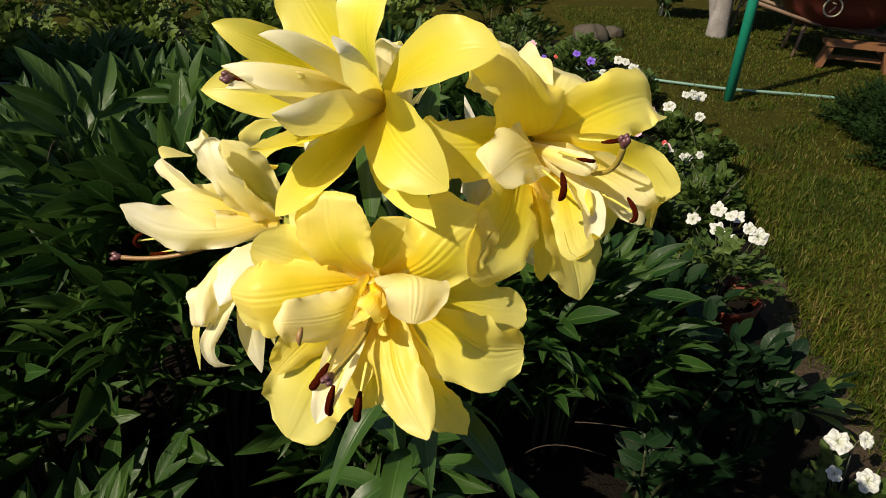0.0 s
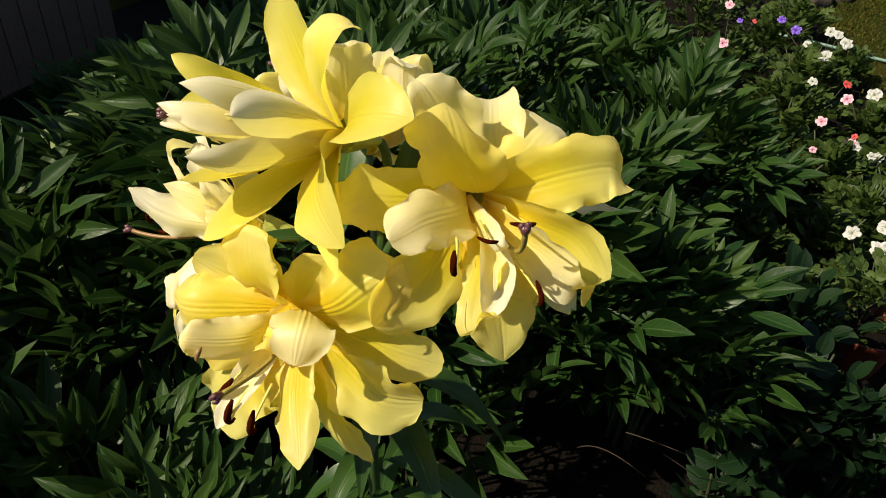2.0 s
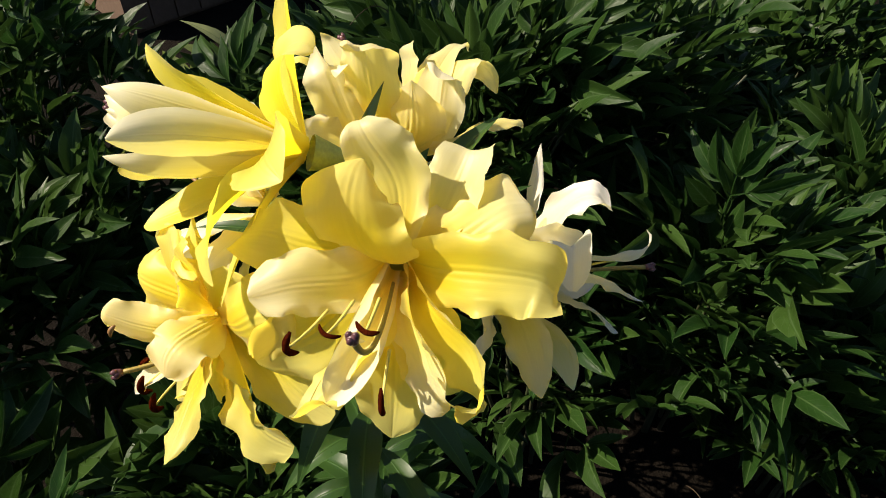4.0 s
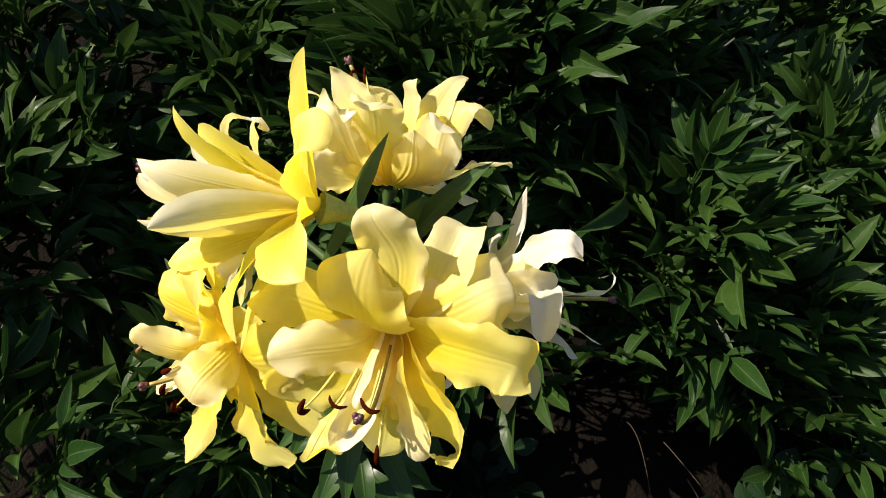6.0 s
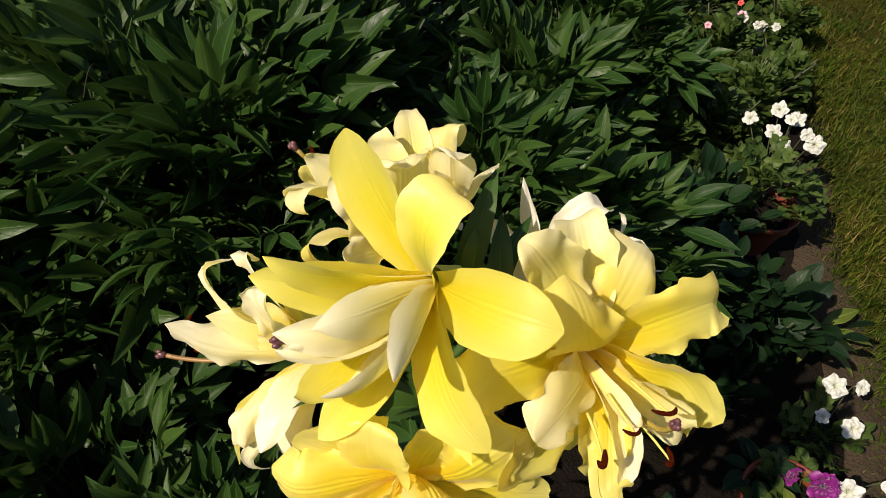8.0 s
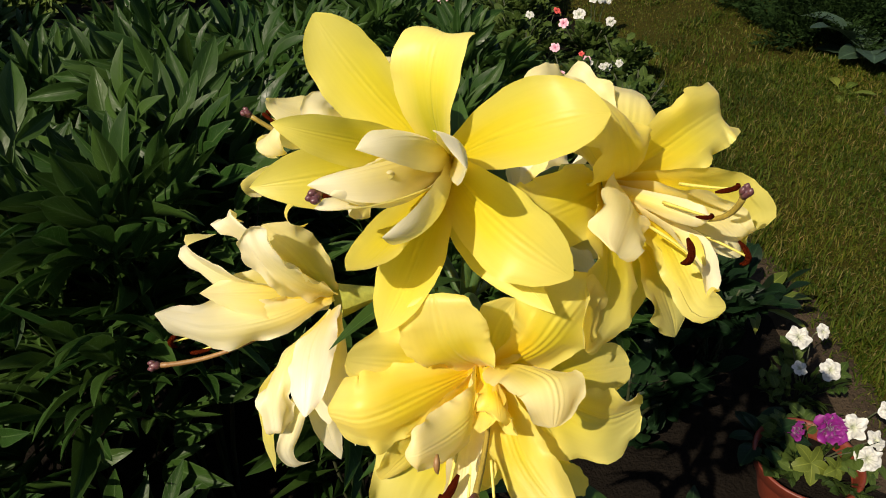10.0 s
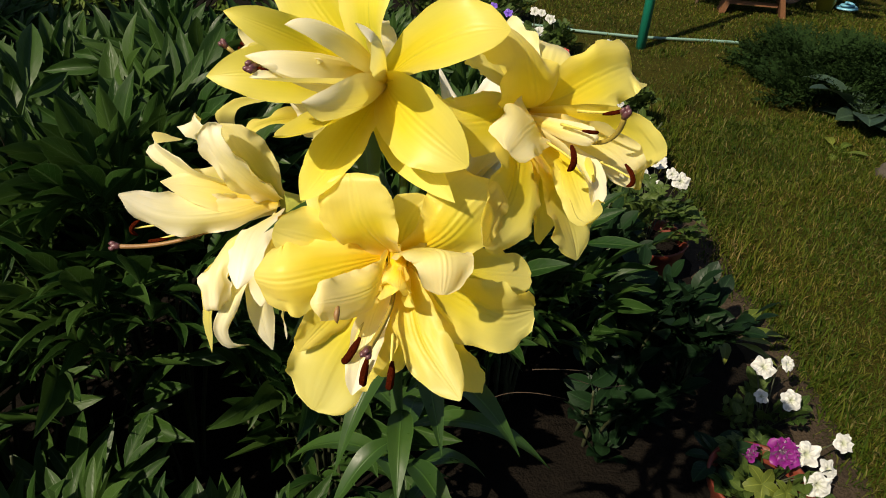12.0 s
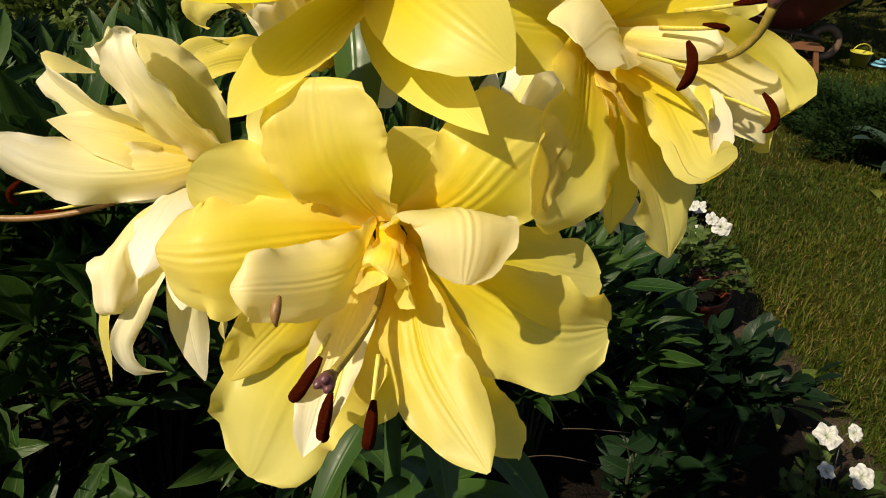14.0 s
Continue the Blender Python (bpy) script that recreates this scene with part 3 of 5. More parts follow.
        ways = [w if np.cross(tan, w) @ A > 0 else -w for w in ways]
        if ext:
            d, n = unit(sp[-1] - sp[-2]), 10
            nn = unit(np.cross(d, ways[-1]))
            p, add = sp[-1], []
            for j in range(n):
                a = radians(arc) * (j + 0.5) / n
                p = p + (d * math.cos(a) - nn * math.sin(a)) * ext / n
                add.append(p)
            sp = even(np.concatenate([sp, add]), 38)
        t = np.linspace(0, 1, len(sp))
        if len(ways) == 1:
            side = (1 - np.clip(t / 0.35, 0, 1))[:, None] * base * 0.5 + ways[0]
        else:
            side = np.stack([np.interp(t, np.linspace(0.1, 1, len(ways)), [w[j] for w in ways]) for j in range(3)], 1)
        g = blade(sp, side, width, shape, cup, 41, crease if crease is not None else r.choice((-1, 1, 1)) * r.uniform(0.06, 0.16), ruffle, waves * r.uniform(0.85, 1.2), r.uniform(0, 6.28), roll, twist=twist, crinkle=crinkle, groove=self.groove if groove is None else groove, seed=r.uniform(0, 50), flare=self.flare)
        return part("petal", g, mat or self.mat, self.ob)

    def stamen(self, end, tilt, size=0.019, bow=0.08):
        p0, p2, tilt = self.C * 0.3 + (np.array(end) - STEM) * 0.7 - self.A * 0.008, np.array(end) - STEM, np.array(tilt)
        p1 = p0 * 0.5 + p2 * 0.5 + self.A * bow * np.linalg.norm(p2 - p0)
        part("filament", Geo().tube(bend_through(p0, p1, p2, n=12), np.linspace(0.0012, 0.0008, 12), 7), FILAMENT, self.ob)
        d = unit(tilt) * size * 0.5
        b = unit(p2 - p1) * size * 0.14
        part("anther", Geo().tube(bezier([p2 - d - b * 1.6, p2 - d * 0.4 + b * 1.6, p2 + d * 0.4 + b * 1.6, p2 + d - b * 1.6], 9), [q * (size / 0.02) ** 1.5 for q in (0.0009, 0.0018, 0.0022, 0.0021, 0.0023, 0.0022, 0.0022, 0.0017, 0.0008)], 10), POLLEN, self.ob, "rust-brown anther")

    def pistil(self, end, mid, mat=None):
        p0, p1, p2 = self.C + self.A * 0.02, np.array(mid) - STEM, np.array(end) - STEM
        sp = bend_through(p0, p1, p2, n=16)
        part("style", Geo().tube(sp, np.linspace(0.0013, 0.0022, 16), 10), mat or STYLE, self.ob)
        d = unit(sp[-1] - sp[-2])
        g = Geo()
        side = unit(np.cross(d, (0.2, 0.3, 0.9)))
        up = np.cross(d, side)
        g.tube([p2 - d * 0.003, p2, p2 + d * 0.0035, p2 + d * 0.005], [0.0022, 0.0034, 0.0038, 0.002], 9)
        for a in (0.4, 2.5, 4.6):
            q = p2 + d * 0.003 + (side * math.cos(a) + up * math.sin(a)) * 0.0025
            g.tube([q - d * 0.002, q + d * 0.001, q + d * 0.0035], [0.0016, 0.0025, 0.001], 7)
        part("stigma", g, STIGMA, self.ob, "purple-brown three-lobed stigma")


STEM = np.array((-0.02, 0.56, 0.0))
lily = thing("lily_plant", tuple(STEM), "tall lily with large double pale yellow flowers in full bloom", "lily")
TOP = (-0.025, 0.565, 1.09)
part("stem", Geo().tube(bezier([(0.0, 0, 0), (0.03, 0.03, 0.4), (-0.02, -0.03, 0.8), np.array(TOP) - STEM], 24), np.linspace(0.009, 0.0062, 24), 12), LILY_STEM, lily)
# the fresh flower at the top, its inner petals still closed
f = Bloom((-0.045, 0.54, 1.265), (-0.53, -0.77, 0.36), TOP, FRESH, "fresh bright yellow double flower with a closed inner cone", 11, 1.0, 0.35, 0.015, 1.0)
flat = dict(ruffle=0.03, roll=0.06, crinkle=0.05)
f.petal((-0.12, 0.592, 1.36), 0.056, (-0.093, 0.572, 1.318), cup=0.28, **flat)
f.petal((-0.032, 0.556, 1.362), 0.056, (-0.052, 0.532, 1.338), curl=0.1, at=0.55, turn=-15, cup=0.16, shape=BLUNT, mat=GREEN_FRESH, **flat)
f.petal((0.042, 0.466, 1.328), 0.056, (-0.003, 0.483, 1.318), turn=-25, cup=0.2, **flat)
f.petal((0.010, 0.42, 1.247), 0.056, (-0.025, 0.458, 1.27), cup=0.16, **flat)
f.petal((0.003, 0.423, 1.217), 0.042, (-0.028, 0.478, 1.243), cup=0.16, shape=POINTED, **flat)
f.petal((-0.106, 0.425, 1.221), 0.042, (-0.08, 0.458, 1.238), turn=-15, cup=0.2, shape=POINTED, **flat)
f.petal((-0.121, 0.428, 1.268), 0.040, (-0.094, 0.455, 1.262), cup=0.2, shape=POINTED, **flat)
f.petal((-0.152, 0.486, 1.334), 0.032, (-0.108, 0.494, 1.314), turn=15, cup=0.3, shape=POINTED, **flat)
f.petal((-0.174, 0.511, 1.28), 0.046, (-0.12, 0.51, 1.282), cup=0.2, shape=POINTED, **flat)
closed = dict(mat=KEEL, ruffle=0.02, roll=0.0, crinkle=0.04)
f.petal((-0.108, 0.432, 1.340), 0.035, (-0.072, 0.468, 1.326), cup=0.55, shape=POINTED, **closed)
f.petal((-0.135, 0.440, 1.318), 0.036, (-0.092, 0.464, 1.313), cup=0.7, shape=POINTED, **closed)
f.petal((-0.133, 0.437, 1.305), 0.034, (-0.094, 0.458, 1.294), cup=0.7, shape=POINTED, **closed)
f.petal((-0.124, 0.434, 1.314), 0.032, (-0.083, 0.468, 1.304), cup=0.6, shape=POINTED, **closed)
f.petal((-0.100, 0.414, 1.297), 0.040, (-0.066, 0.448, 1.281), cup=0.5, shape=POINTED, **closed)
f.petal((-0.056, 0.408, 1.336), 0.035, (-0.046, 0.462, 1.317), cup=0.6, **closed)
f.petal((-0.090, 0.452, 1.312), 0.034, (-0.066, 0.498, 1.29), cup=0.9, **closed)
f.stamen((-0.125, 0.442, 1.309), (-1, -0.3, 0.2), 0.013)
f.pistil((-0.130, 0.442, 1.310), (-0.095, 0.475, 1.297), OLD_STYLE)

# the open flower below it, facing the path
f = Bloom((-0.038, 0.436, 1.162), (-0.15, -0.95, -0.2), TOP, RIPE, "open yellow double flower with crinkled petals and brown anthers", 12, 1.0, groove=0.02, neck=0.7)
f.sheet([(-0.078, 0.452, 1.198), (-0.092, 0.460, 1.226)], 0.046, (1, -0.2, 0.3), BLUNT, crinkle=0.16)
f.sheet([(-0.064, 0.421, 1.203), (-0.070, 0.430, 1.231)], 0.056, (1, -0.3, 0.1), BLUNT, -0.05, ruffle=0.1, waves=3, crinkle=0.2, ext=0.008, arc=60)
f.sheet([(-0.088, 0.440, 1.176), (-0.128, 0.438, 1.190)], 0.046, (0.3, 0.2, 0.9), BLUNT, crinkle=0.2)
f.sheet([(-0.090, 0.420, 1.163), (-0.122, 0.412, 1.162), (-0.141, 0.424, 1.157)], 0.056, (0.05, -0.45, -0.8), BLUNT, -0.25, ext=0.008, arc=70, groove=0.03)
f.petal((-0.012, 0.455, 1.205), 0.046, (-0.028, 0.442, 1.188), ruffle=0.1, crinkle=0.15, cup=0.2)
f.sheet([(-0.004, 0.431, 1.181), (0.016, 0.436, 1.201), (0.033, 0.446, 1.213)], 0.064, (0.8, -0.08, -0.58), BLUNT, -0.1, ext=0.014, arc=60, groove=0.03)
f.sheet([(0.037, 0.444, 1.138), (0.076, 0.453, 1.127)], 0.042, (0.1, -0.6, -0.7), BLUNT, 0.3)
f.sheet([(0.018, 0.418, 1.133), (0.045, 0.411, 1.122), (0.071, 0.419, 1.119)], 0.058, (0.0, 0.15, 1), BLUNT, 0.3, groove=0.04)
f.sheet([(-0.010, 0.415, 1.105), (0.010, 0.411, 1.065), (0.018, 0.412, 1.044)], 0.046, (0.9, -0.35, 0.2), BLUNT, ext=0.014, arc=110)
f.sheet([(-0.028, 0.410, 1.138), (-0.020, 0.387, 1.116), (0.002, 0.346, 1.098)], 0.040, (0.85, -0.1, 0.3), PETAL, -0.15, ruffle=0.1, crinkle=0.2)
f.sheet([(-0.064, 0.418, 1.122), (-0.090, 0.411, 1.084), (-0.107, 0.403, 1.040)], 0.074, (0.9, -0.35, 0.15), BROAD, 0.1, ruffle=0.1, waves=3, crinkle=0.2)
f.petal((-0.050, 0.415, 1.06), 0.05, (-0.045, 0.42, 1.105), ruffle=0.1, crinkle=0.15)
f.petal((-0.116, 0.420, 1.088), 0.034, (-0.086, 0.418, 1.126), ruffle=0.12, crinkle=0.15)
f.sheet([(-0.055, 0.402, 1.164), (-0.070, 0.386, 1.166), (-0.091, 0.371, 1.173)], 0.034, (0.1, 0.6, 0.75), BLUNT, -0.45, SOFT, crinkle=0.18, ext=0.012, arc=110)
f.sheet([(-0.022, 0.418, 1.182), (-0.010, 0.392, 1.197), (-0.008, 0.379, 1.190), (-0.010, 0.374, 1.172)], 0.048, (1, 0.12, -0.12), BROAD, 0.4, SOFT, roll=0.3, crinkle=0.1, groove=0.03, crease=0.0)
f.petal((-0.075, 0.362, 1.094), 0.026, (-0.060, 0.394, 1.125), cup=0.5, mat=PALE, twist=0.5, crinkle=0.2)
f.petal((-0.040, 0.388, 1.168), 0.026, (-0.036, 0.41, 1.166), cup=0.6, ruffle=0.25, crinkle=0.25)
f.petal((-0.052, 0.39, 1.158), 0.024, (-0.045, 0.412, 1.162), cup=0.6, ruffle=0.25, crinkle=0.25)
f.petal((-0.028, 0.388, 1.152), 0.022, (-0.032, 0.41, 1.158), cup=0.6, ruffle=0.25, crinkle=0.25)
part("withered_tip", Geo().tube(bezier([np.array(q) - STEM for q in ((-0.082, 0.372, 1.168), (-0.083, 0.368, 1.166), (-0.084, 0.366, 1.162), (-0.083, 0.366, 1.158))], 7), [0.0008, 0.0016, 0.002, 0.0021, 0.0018, 0.0013, 0.0005], 8), OLD_STYLE, f.ob, "withered purple petal tip")
f.stamen((-0.076, 0.379, 1.118), (-0.5, 0.1, -0.9), 0.024)
f.stamen((-0.066, 0.368, 1.106), (-0.1, 0.1, -1.0), 0.024)
f.stamen((-0.047, 0.367, 1.102), (-0.1, 0.1, -1.0), 0.024)
f.pistil((-0.063, 0.357, 1.14), (-0.045, 0.40, 1.142))

# the flower that faces the lawn
f = Bloom((0.074, 0.526, 1.240), (0.6, -0.78, 0.05), TOP, RIPE, "wide open yellow double flower with curled petals and long style", 13, 1.0, groove=0.012)
f.sheet([(0.050, 0.548, 1.282), (0.026, 0.543, 1.316)], 0.054, (0.6, 0.75, 0.2), PETAL, 0.1, SOFT, ext=0.016, arc=110)
f.sheet([(0.078, 0.566, 1.262), (0.065, 0.605, 1.288)], 0.050, (0.85, 0.4, 0.2), BLUNT, 0.2, SOFT, ext=0.014, arc=120)
f.sheet([(0.100, 0.556, 1.258), (0.114, 0.586, 1.276), (0.122, 0.602, 1.276)], 0.066, (0.8, -0.3, -0.5), BROAD, -0.2, SOFT, ext=0.016, arc=130, roll=0.3)
f.sheet([(0.078, 0.506, 1.258), (0.073, 0.494, 1.280), (0.064, 0.497, 1.304), (0.053, 0.512, 1.316), (0.046, 0.524, 1.316)], 0.064, (0.72, 0.55, -0.35), BROAD, -0.4, crease=0.0, roll=0.15)
f.sheet([(0.105, 0.531, 1.254), (0.140, 0.541, 1.268), (0.168, 0.556, 1.272), (0.178, 0.563, 1.264)], 0.056, (-0.45, 0.35, 0.8), BROAD, 0.1, ruffle=0.1, ext=0.008, arc=60)
f.sheet([(0.120, 0.515, 1.236), (0.156, 0.515, 1.226), (0.178, 0.503, 1.206), (0.173, 0.489, 1.188)], 0.050, (0.2, 0.25, 1), BLUNT, 0.35)
f.sheet([(0.110, 0.503, 1.232), (0.140, 0.490, 1.224), (0.158, 0.482, 1.210)], 0.038, (0.2, 0.3, 1), BLUNT, 0.4, SOFT, ext=0.012, arc=90)
f.sheet([(0.098, 0.500, 1.200), (0.112, 0.484, 1.165), (0.121, 0.472, 1.130)], 0.062, (0.78, 0.6, 0), PETAL, 0.15, ruffle=0.1)
f.sheet([(0.122, 0.510, 1.205), (0.140, 0.505, 1.170)], 0.050, (0.78, 0.6, 0), BLUNT, 0.2)
f.sheet([(0.086, 0.500, 1.200), (0.092, 0.491, 1.135)], 0.040, (0.78, 0.6, 0), PETAL, 0.2, ruffle=0.1)
f.sheet([(0.064, 0.492, 1.222), (0.054, 0.464, 1.200), (0.028, 0.427, 1.176)], 0.062, (0.7, 0.45, -0.5), BROAD, 0.08, crinkle=0.14, groove=0.03)
f.sheet([(0.034, 0.490, 1.252), (0.004, 0.470, 1.258), (-0.012, 0.462, 1.252)], 0.054, (0.1, 0.85, 0.45), BROAD, -0.2, ext=0.012, arc=80, groove=0.02)
f.sheet([(0.074, 0.488, 1.252), (0.057, 0.452, 1.260), (0.040, 0.428, 1.254)], 0.046, (-0.55, 0.25, 0.8), BROAD, -0.3, SOFT)
f.petal((0.110, 0.43, 1.205), 0.030, (0.105, 0.465, 1.225), cup=0.6, mat=PALE, twist=0.5)
f.sheet([(0.097, 0.480, 1.222), (0.101, 0.447, 1.212), (0.104, 0.425, 1.204), (0.108, 0.408, 1.216)], 0.032, (0.78, 0.6, 0.1), BLUNT, 0.3, ruffle=0.3, crinkle=0.35, twist=0.6)
f.petal((0.115, 0.445, 1.255), 0.018, (0.095, 0.47, 1.25), cup=0.7, curl=-0.15, mat=PALE)
f.stamen((0.086, 0.425, 1.248), (0.05, 0.1, -1.0), 0.021)
f.stamen((0.104, 0.442, 1.262), (-0.8, -0.3, 0.2), 0.015)
f.stamen((0.125, 0.455, 1.272), (0.9, 0.2, 0.1), 0.017)
f.stamen((0.143, 0.448, 1.221), (0.2, -0.1, -0.9), 0.019)
f.pistil((0.127, 0.444, 1.274), (0.118, 0.465, 1.243))

# the fading flower on the peony side
f = Bloom((-0.135, 0.550, 1.146), (-0.95, -0.22, 0.12), TOP, PALE, "pale cream-yellow fading flower with thin curled petals", 14, 1.0, groove=0.012)
f.sheet([(-0.180, 0.532, 1.152), (-0.228, 0.530, 1.154), (-0.262, 0.532, 1.172)], 0.040, (0.0, 0.35, 0.9), PETAL, 0.5, ruffle=0.12, crinkle=0.35)
f.sheet([(-0.178, 0.545, 1.168), (-0.230, 0.542, 1.178)], 0.040, (0.2, 0.55, 0.75), POINTED, 0.15, SOFT)
f.sheet([(-0.170, 0.550, 1.166), (-0.207, 0.549, 1.183), (-0.238, 0.573, 1.198), (-0.220, 0.600, 1.190)], 0.028, (0.5, -0.4, 0.75), PETAL, 0.1)
f.sheet([(-0.165, 0.556, 1.180), (-0.198, 0.574, 1.206), (-0.208, 0.586, 1.213), (-0.196, 0.592, 1.204)], 0.028, (0.6, -0.6, 0.4), BLUNT, -0.2, crinkle=0.15)
f.petal((-0.183, 0.543, 1.229), 0.030, (-0.166, 0.534, 1.195), ruffle=0.15, waves=3, ext=0.010, arc=100, crinkle=0.4, cup=-0.3, shape=BLUNT, across=(0.92, -0.1, 0.38))
f.sheet([(-0.153, 0.551, 1.186), (-0.176, 0.550, 1.226)], 0.038, (0.9, -0.1, 0.4), PETAL, -0.4, GREEN_BACK)
f.sheet([(-0.168, 0.508, 1.142), (-0.184, 0.482, 1.126), (-0.187, 0.470, 1.100)], 0.030, (0.85, -0.3, 0.35), PETAL, -0.45, ext=0.018, arc=170, ruffle=0.14, crinkle=0.4)
f.sheet([(-0.150, 0.505, 1.152), (-0.157, 0.474, 1.147), (-0.162, 0.452, 1.128)], 0.036, (0.95, 0.05, 0.25), PETAL, -0.35, CREAM, crinkle=0.15)
f.petal((-0.148, 0.468, 1.098), 0.030, (-0.144, 0.50, 1.125), ruffle=0.1, crinkle=0.12, across=(0.95, 0.2, 0.0))
f.sheet([(-0.182, 0.500, 1.112), (-0.194, 0.483, 1.082), (-0.196, 0.477, 1.042)], 0.022, (0.9, -0.3, 0.1), POINTED, 0.2, RIPE, ruffle=0.2, twist=0.6, crinkle=0.2)
f.sheet([(-0.165, 0.490, 1.110), (-0.178, 0.474, 1.088), (-0.184, 0.470, 1.072), (-0.178, 0.470, 1.055), (-0.163, 0.475, 1.051)], 0.015, (0.9, -0.1, 0.3), PETAL, 0.2, ruffle=0.1)
f.sheet([(-0.152, 0.500, 1.100), (-0.150, 0.486, 1.062), (-0.145, 0.483, 1.037)], 0.024, (0.95, 0, 0.1), PETAL, -0.2, crinkle=0.15)
f.petal((-0.132, 0.487, 1.045), 0.022, (-0.137, 0.512, 1.09), ruffle=0.2, crinkle=0.2)
f.petal((-0.225, 0.585, 1.12), 0.036, (-0.185, 0.58, 1.128), ruffle=0.1, cup=0.3)
f.stamen((-0.262, 0.55, 1.128), (-0.3, 0.2, -0.9), 0.019)
f.stamen((-0.255, 0.56, 1.138), (-0.3, 0.5, 0.5), 0.017)
f.stamen((-0.245, 0.545, 1.118), (-0.9, 0.2, -0.2), 0.017)
f.pistil((-0.274, 0.534, 1.12), (-0.215, 0.535, 1.125), OLD_STYLE)

# the flower turned away at the back
f = Bloom((-0.070, 0.648, 1.190), (-0.42, 0.55, 0.72), TOP, SOFT, "pale yellow double flower turned away, showing ribbed petal backs", 15, 1.05, 0.3, 0.012, 0.45)
f.sheet([(-0.038, 0.680, 1.198), (-0.016, 0.718, 1.220), (-0.002, 0.742, 1.218)], 0.042, (0.6, -0.1, 0.7), PETAL, mat=PALE, ext=0.010, arc=80)
f.sheet([(-0.052, 0.690, 1.222), (-0.056, 0.730, 1.262), (-0.044, 0.748, 1.252), (-0.038, 0.756, 1.226)], 0.032, (0.8, 0.2, 0.3), PETAL, -0.2)
f.sheet([(-0.075, 0.700, 1.235), (-0.090, 0.748, 1.256), (-0.097, 0.774, 1.247)], 0.040, (0.9, 0.2, 0.2), POINTED, 0.1, ext=0.010, arc=90)
f.sheet([(-0.050, 0.655, 1.226), (-0.056, 0.662, 1.272)], 0.062, (0.8, 0.5, -0.2), POINTED, 0.2, mat=GREEN_KEEL, crinkle=0.1, groove=0.03)
f.sheet([(-0.040, 0.672, 1.225), (-0.044, 0.688, 1.266)], 0.046, (0.8, 0.3, -0.4), BLUNT, 0.1, PALE, ext=0.022, arc=150)
f.sheet([(-0.080, 0.640, 1.240), (-0.082, 0.634, 1.300)], 0.054, (0.8, 0.5, 0.1), BLUNT, 0.1, ext=0.020, arc=120)
f.sheet([(-0.112, 0.648, 1.240), (-0.160, 0.654, 1.270)], 0.050, (0.5, 0.6, 0.4), POINTED, 0.15, ext=0.012, arc=70)
f.sheet([(-0.094, 0.626, 1.222), (-0.119, 0.622, 1.274)], 0.054, (0.5, 0.3, -0.7), BLUNT, ext=0.018, arc=110, mat=PALE)
f.sheet([(-0.092, 0.622, 1.202), (-0.116, 0.588, 1.222)], 0.048, (0.4, 0.3, -0.8), PETAL, ext=0.012, arc=90, mat=PALE)
f.petal((-0.07, 0.700, 1.268), 0.050, (-0.068, 0.680, 1.228), ext=0.02, arc=80)
f.petal((-0.168, 0.622, 1.268), 0.044, (-0.12, 0.640, 1.236), ext=0.035, arc=190)
f.petal((-0.180, 0.712, 1.22), 0.046, (-0.13, 0.69, 1.213), ext=0.035, arc=190)
f.petal((-0.206, 0.732, 1.165), 0.050, (-0.14, 0.70, 1.19), ext=0.035, arc=190)
f.sheet([(-0.050, 0.700, 1.162), (-0.030, 0.748, 1.126)], 0.044, (0.8, -0.3, 0.4), PETAL, 0.1, PALE)
f.petal((-0.11, 0.71, 1.268), 0.050, (-0.095, 0.695, 1.235), ext=0.014, arc=80)
f.petal((-0.170, 0.635, 1.185), 0.054, (-0.125, 0.645, 1.192), ext=0.035, arc=190)
f.stamen((-0.172, 0.70, 1.24), (-0.5, 0.5, 0.3), 0.017)
f.stamen((-0.168, 0.682, 1.252), (-0.2, 0.7, -0.3), 0.017)
f.pistil((-0.187, 0.692, 1.248), (-0.135, 0.68, 1.215))

# the pale flower at the back, towards the lawn
f = Bloom((0.05, 0.645, 1.108), (0.65, 0.74, 0.2), TOP, CREAM, "pale cream double flower past its best with twisted petals", 16, 1.0, groove=0.012)
f.sheet([(0.050, 0.700, 1.155), (0.042, 0.722, 1.180), (0.031, 0.741, 1.212)], 0.022, (0.5, -0.3, 0.5), POINTED, 0.3, ruffle=0.15, twist=0.9, crinkle=0.2)
f.sheet([(0.035, 0.695, 1.135), (0.003, 0.735, 1.147)], 0.036, (0.4, -0.1, 0.8), BLUNT, 0.1, crinkle=0.2)
f.sheet([(0.075, 0.690, 1.160), (0.092, 0.715, 1.196), (0.108, 0.722, 1.206), (0.120, 0.730, 1.194)], 0.040, (0.7, -0.5, 0.1), BLUNT, -0.3, crinkle=0.25)
f.sheet([(0.070, 0.675, 1.150), (0.082, 0.690, 1.185)], 0.036, (0.6, -0.6, 0.2), PETAL, 0.6, SOFT, crinkle=0.2)
f.sheet([(0.095, 0.700, 1.135), (0.130, 0.727, 1.141), (0.150, 0.746, 1.150), (0.150, 0.760, 1.160), (0.143, 0.760, 1.166)], 0.022, (0.3, -0.3, 0.8), PETAL, -0.2)
f.sheet([(0.100, 0.668, 1.150), (0.128, 0.661, 1.202), (0.140, 0.648, 1.208), (0.153, 0.633, 1.190)], 0.034, (0.6, 0.7, 0.3), BLUNT, -0.5, crinkle=0.15)
f.sheet([(0.105, 0.672, 1.140), (0.150, 0.682, 1.160), (0.187, 0.692, 1.158)], 0.050, (0.2, -0.55, 0.7), POINTED, -0.15, crinkle=0.2)
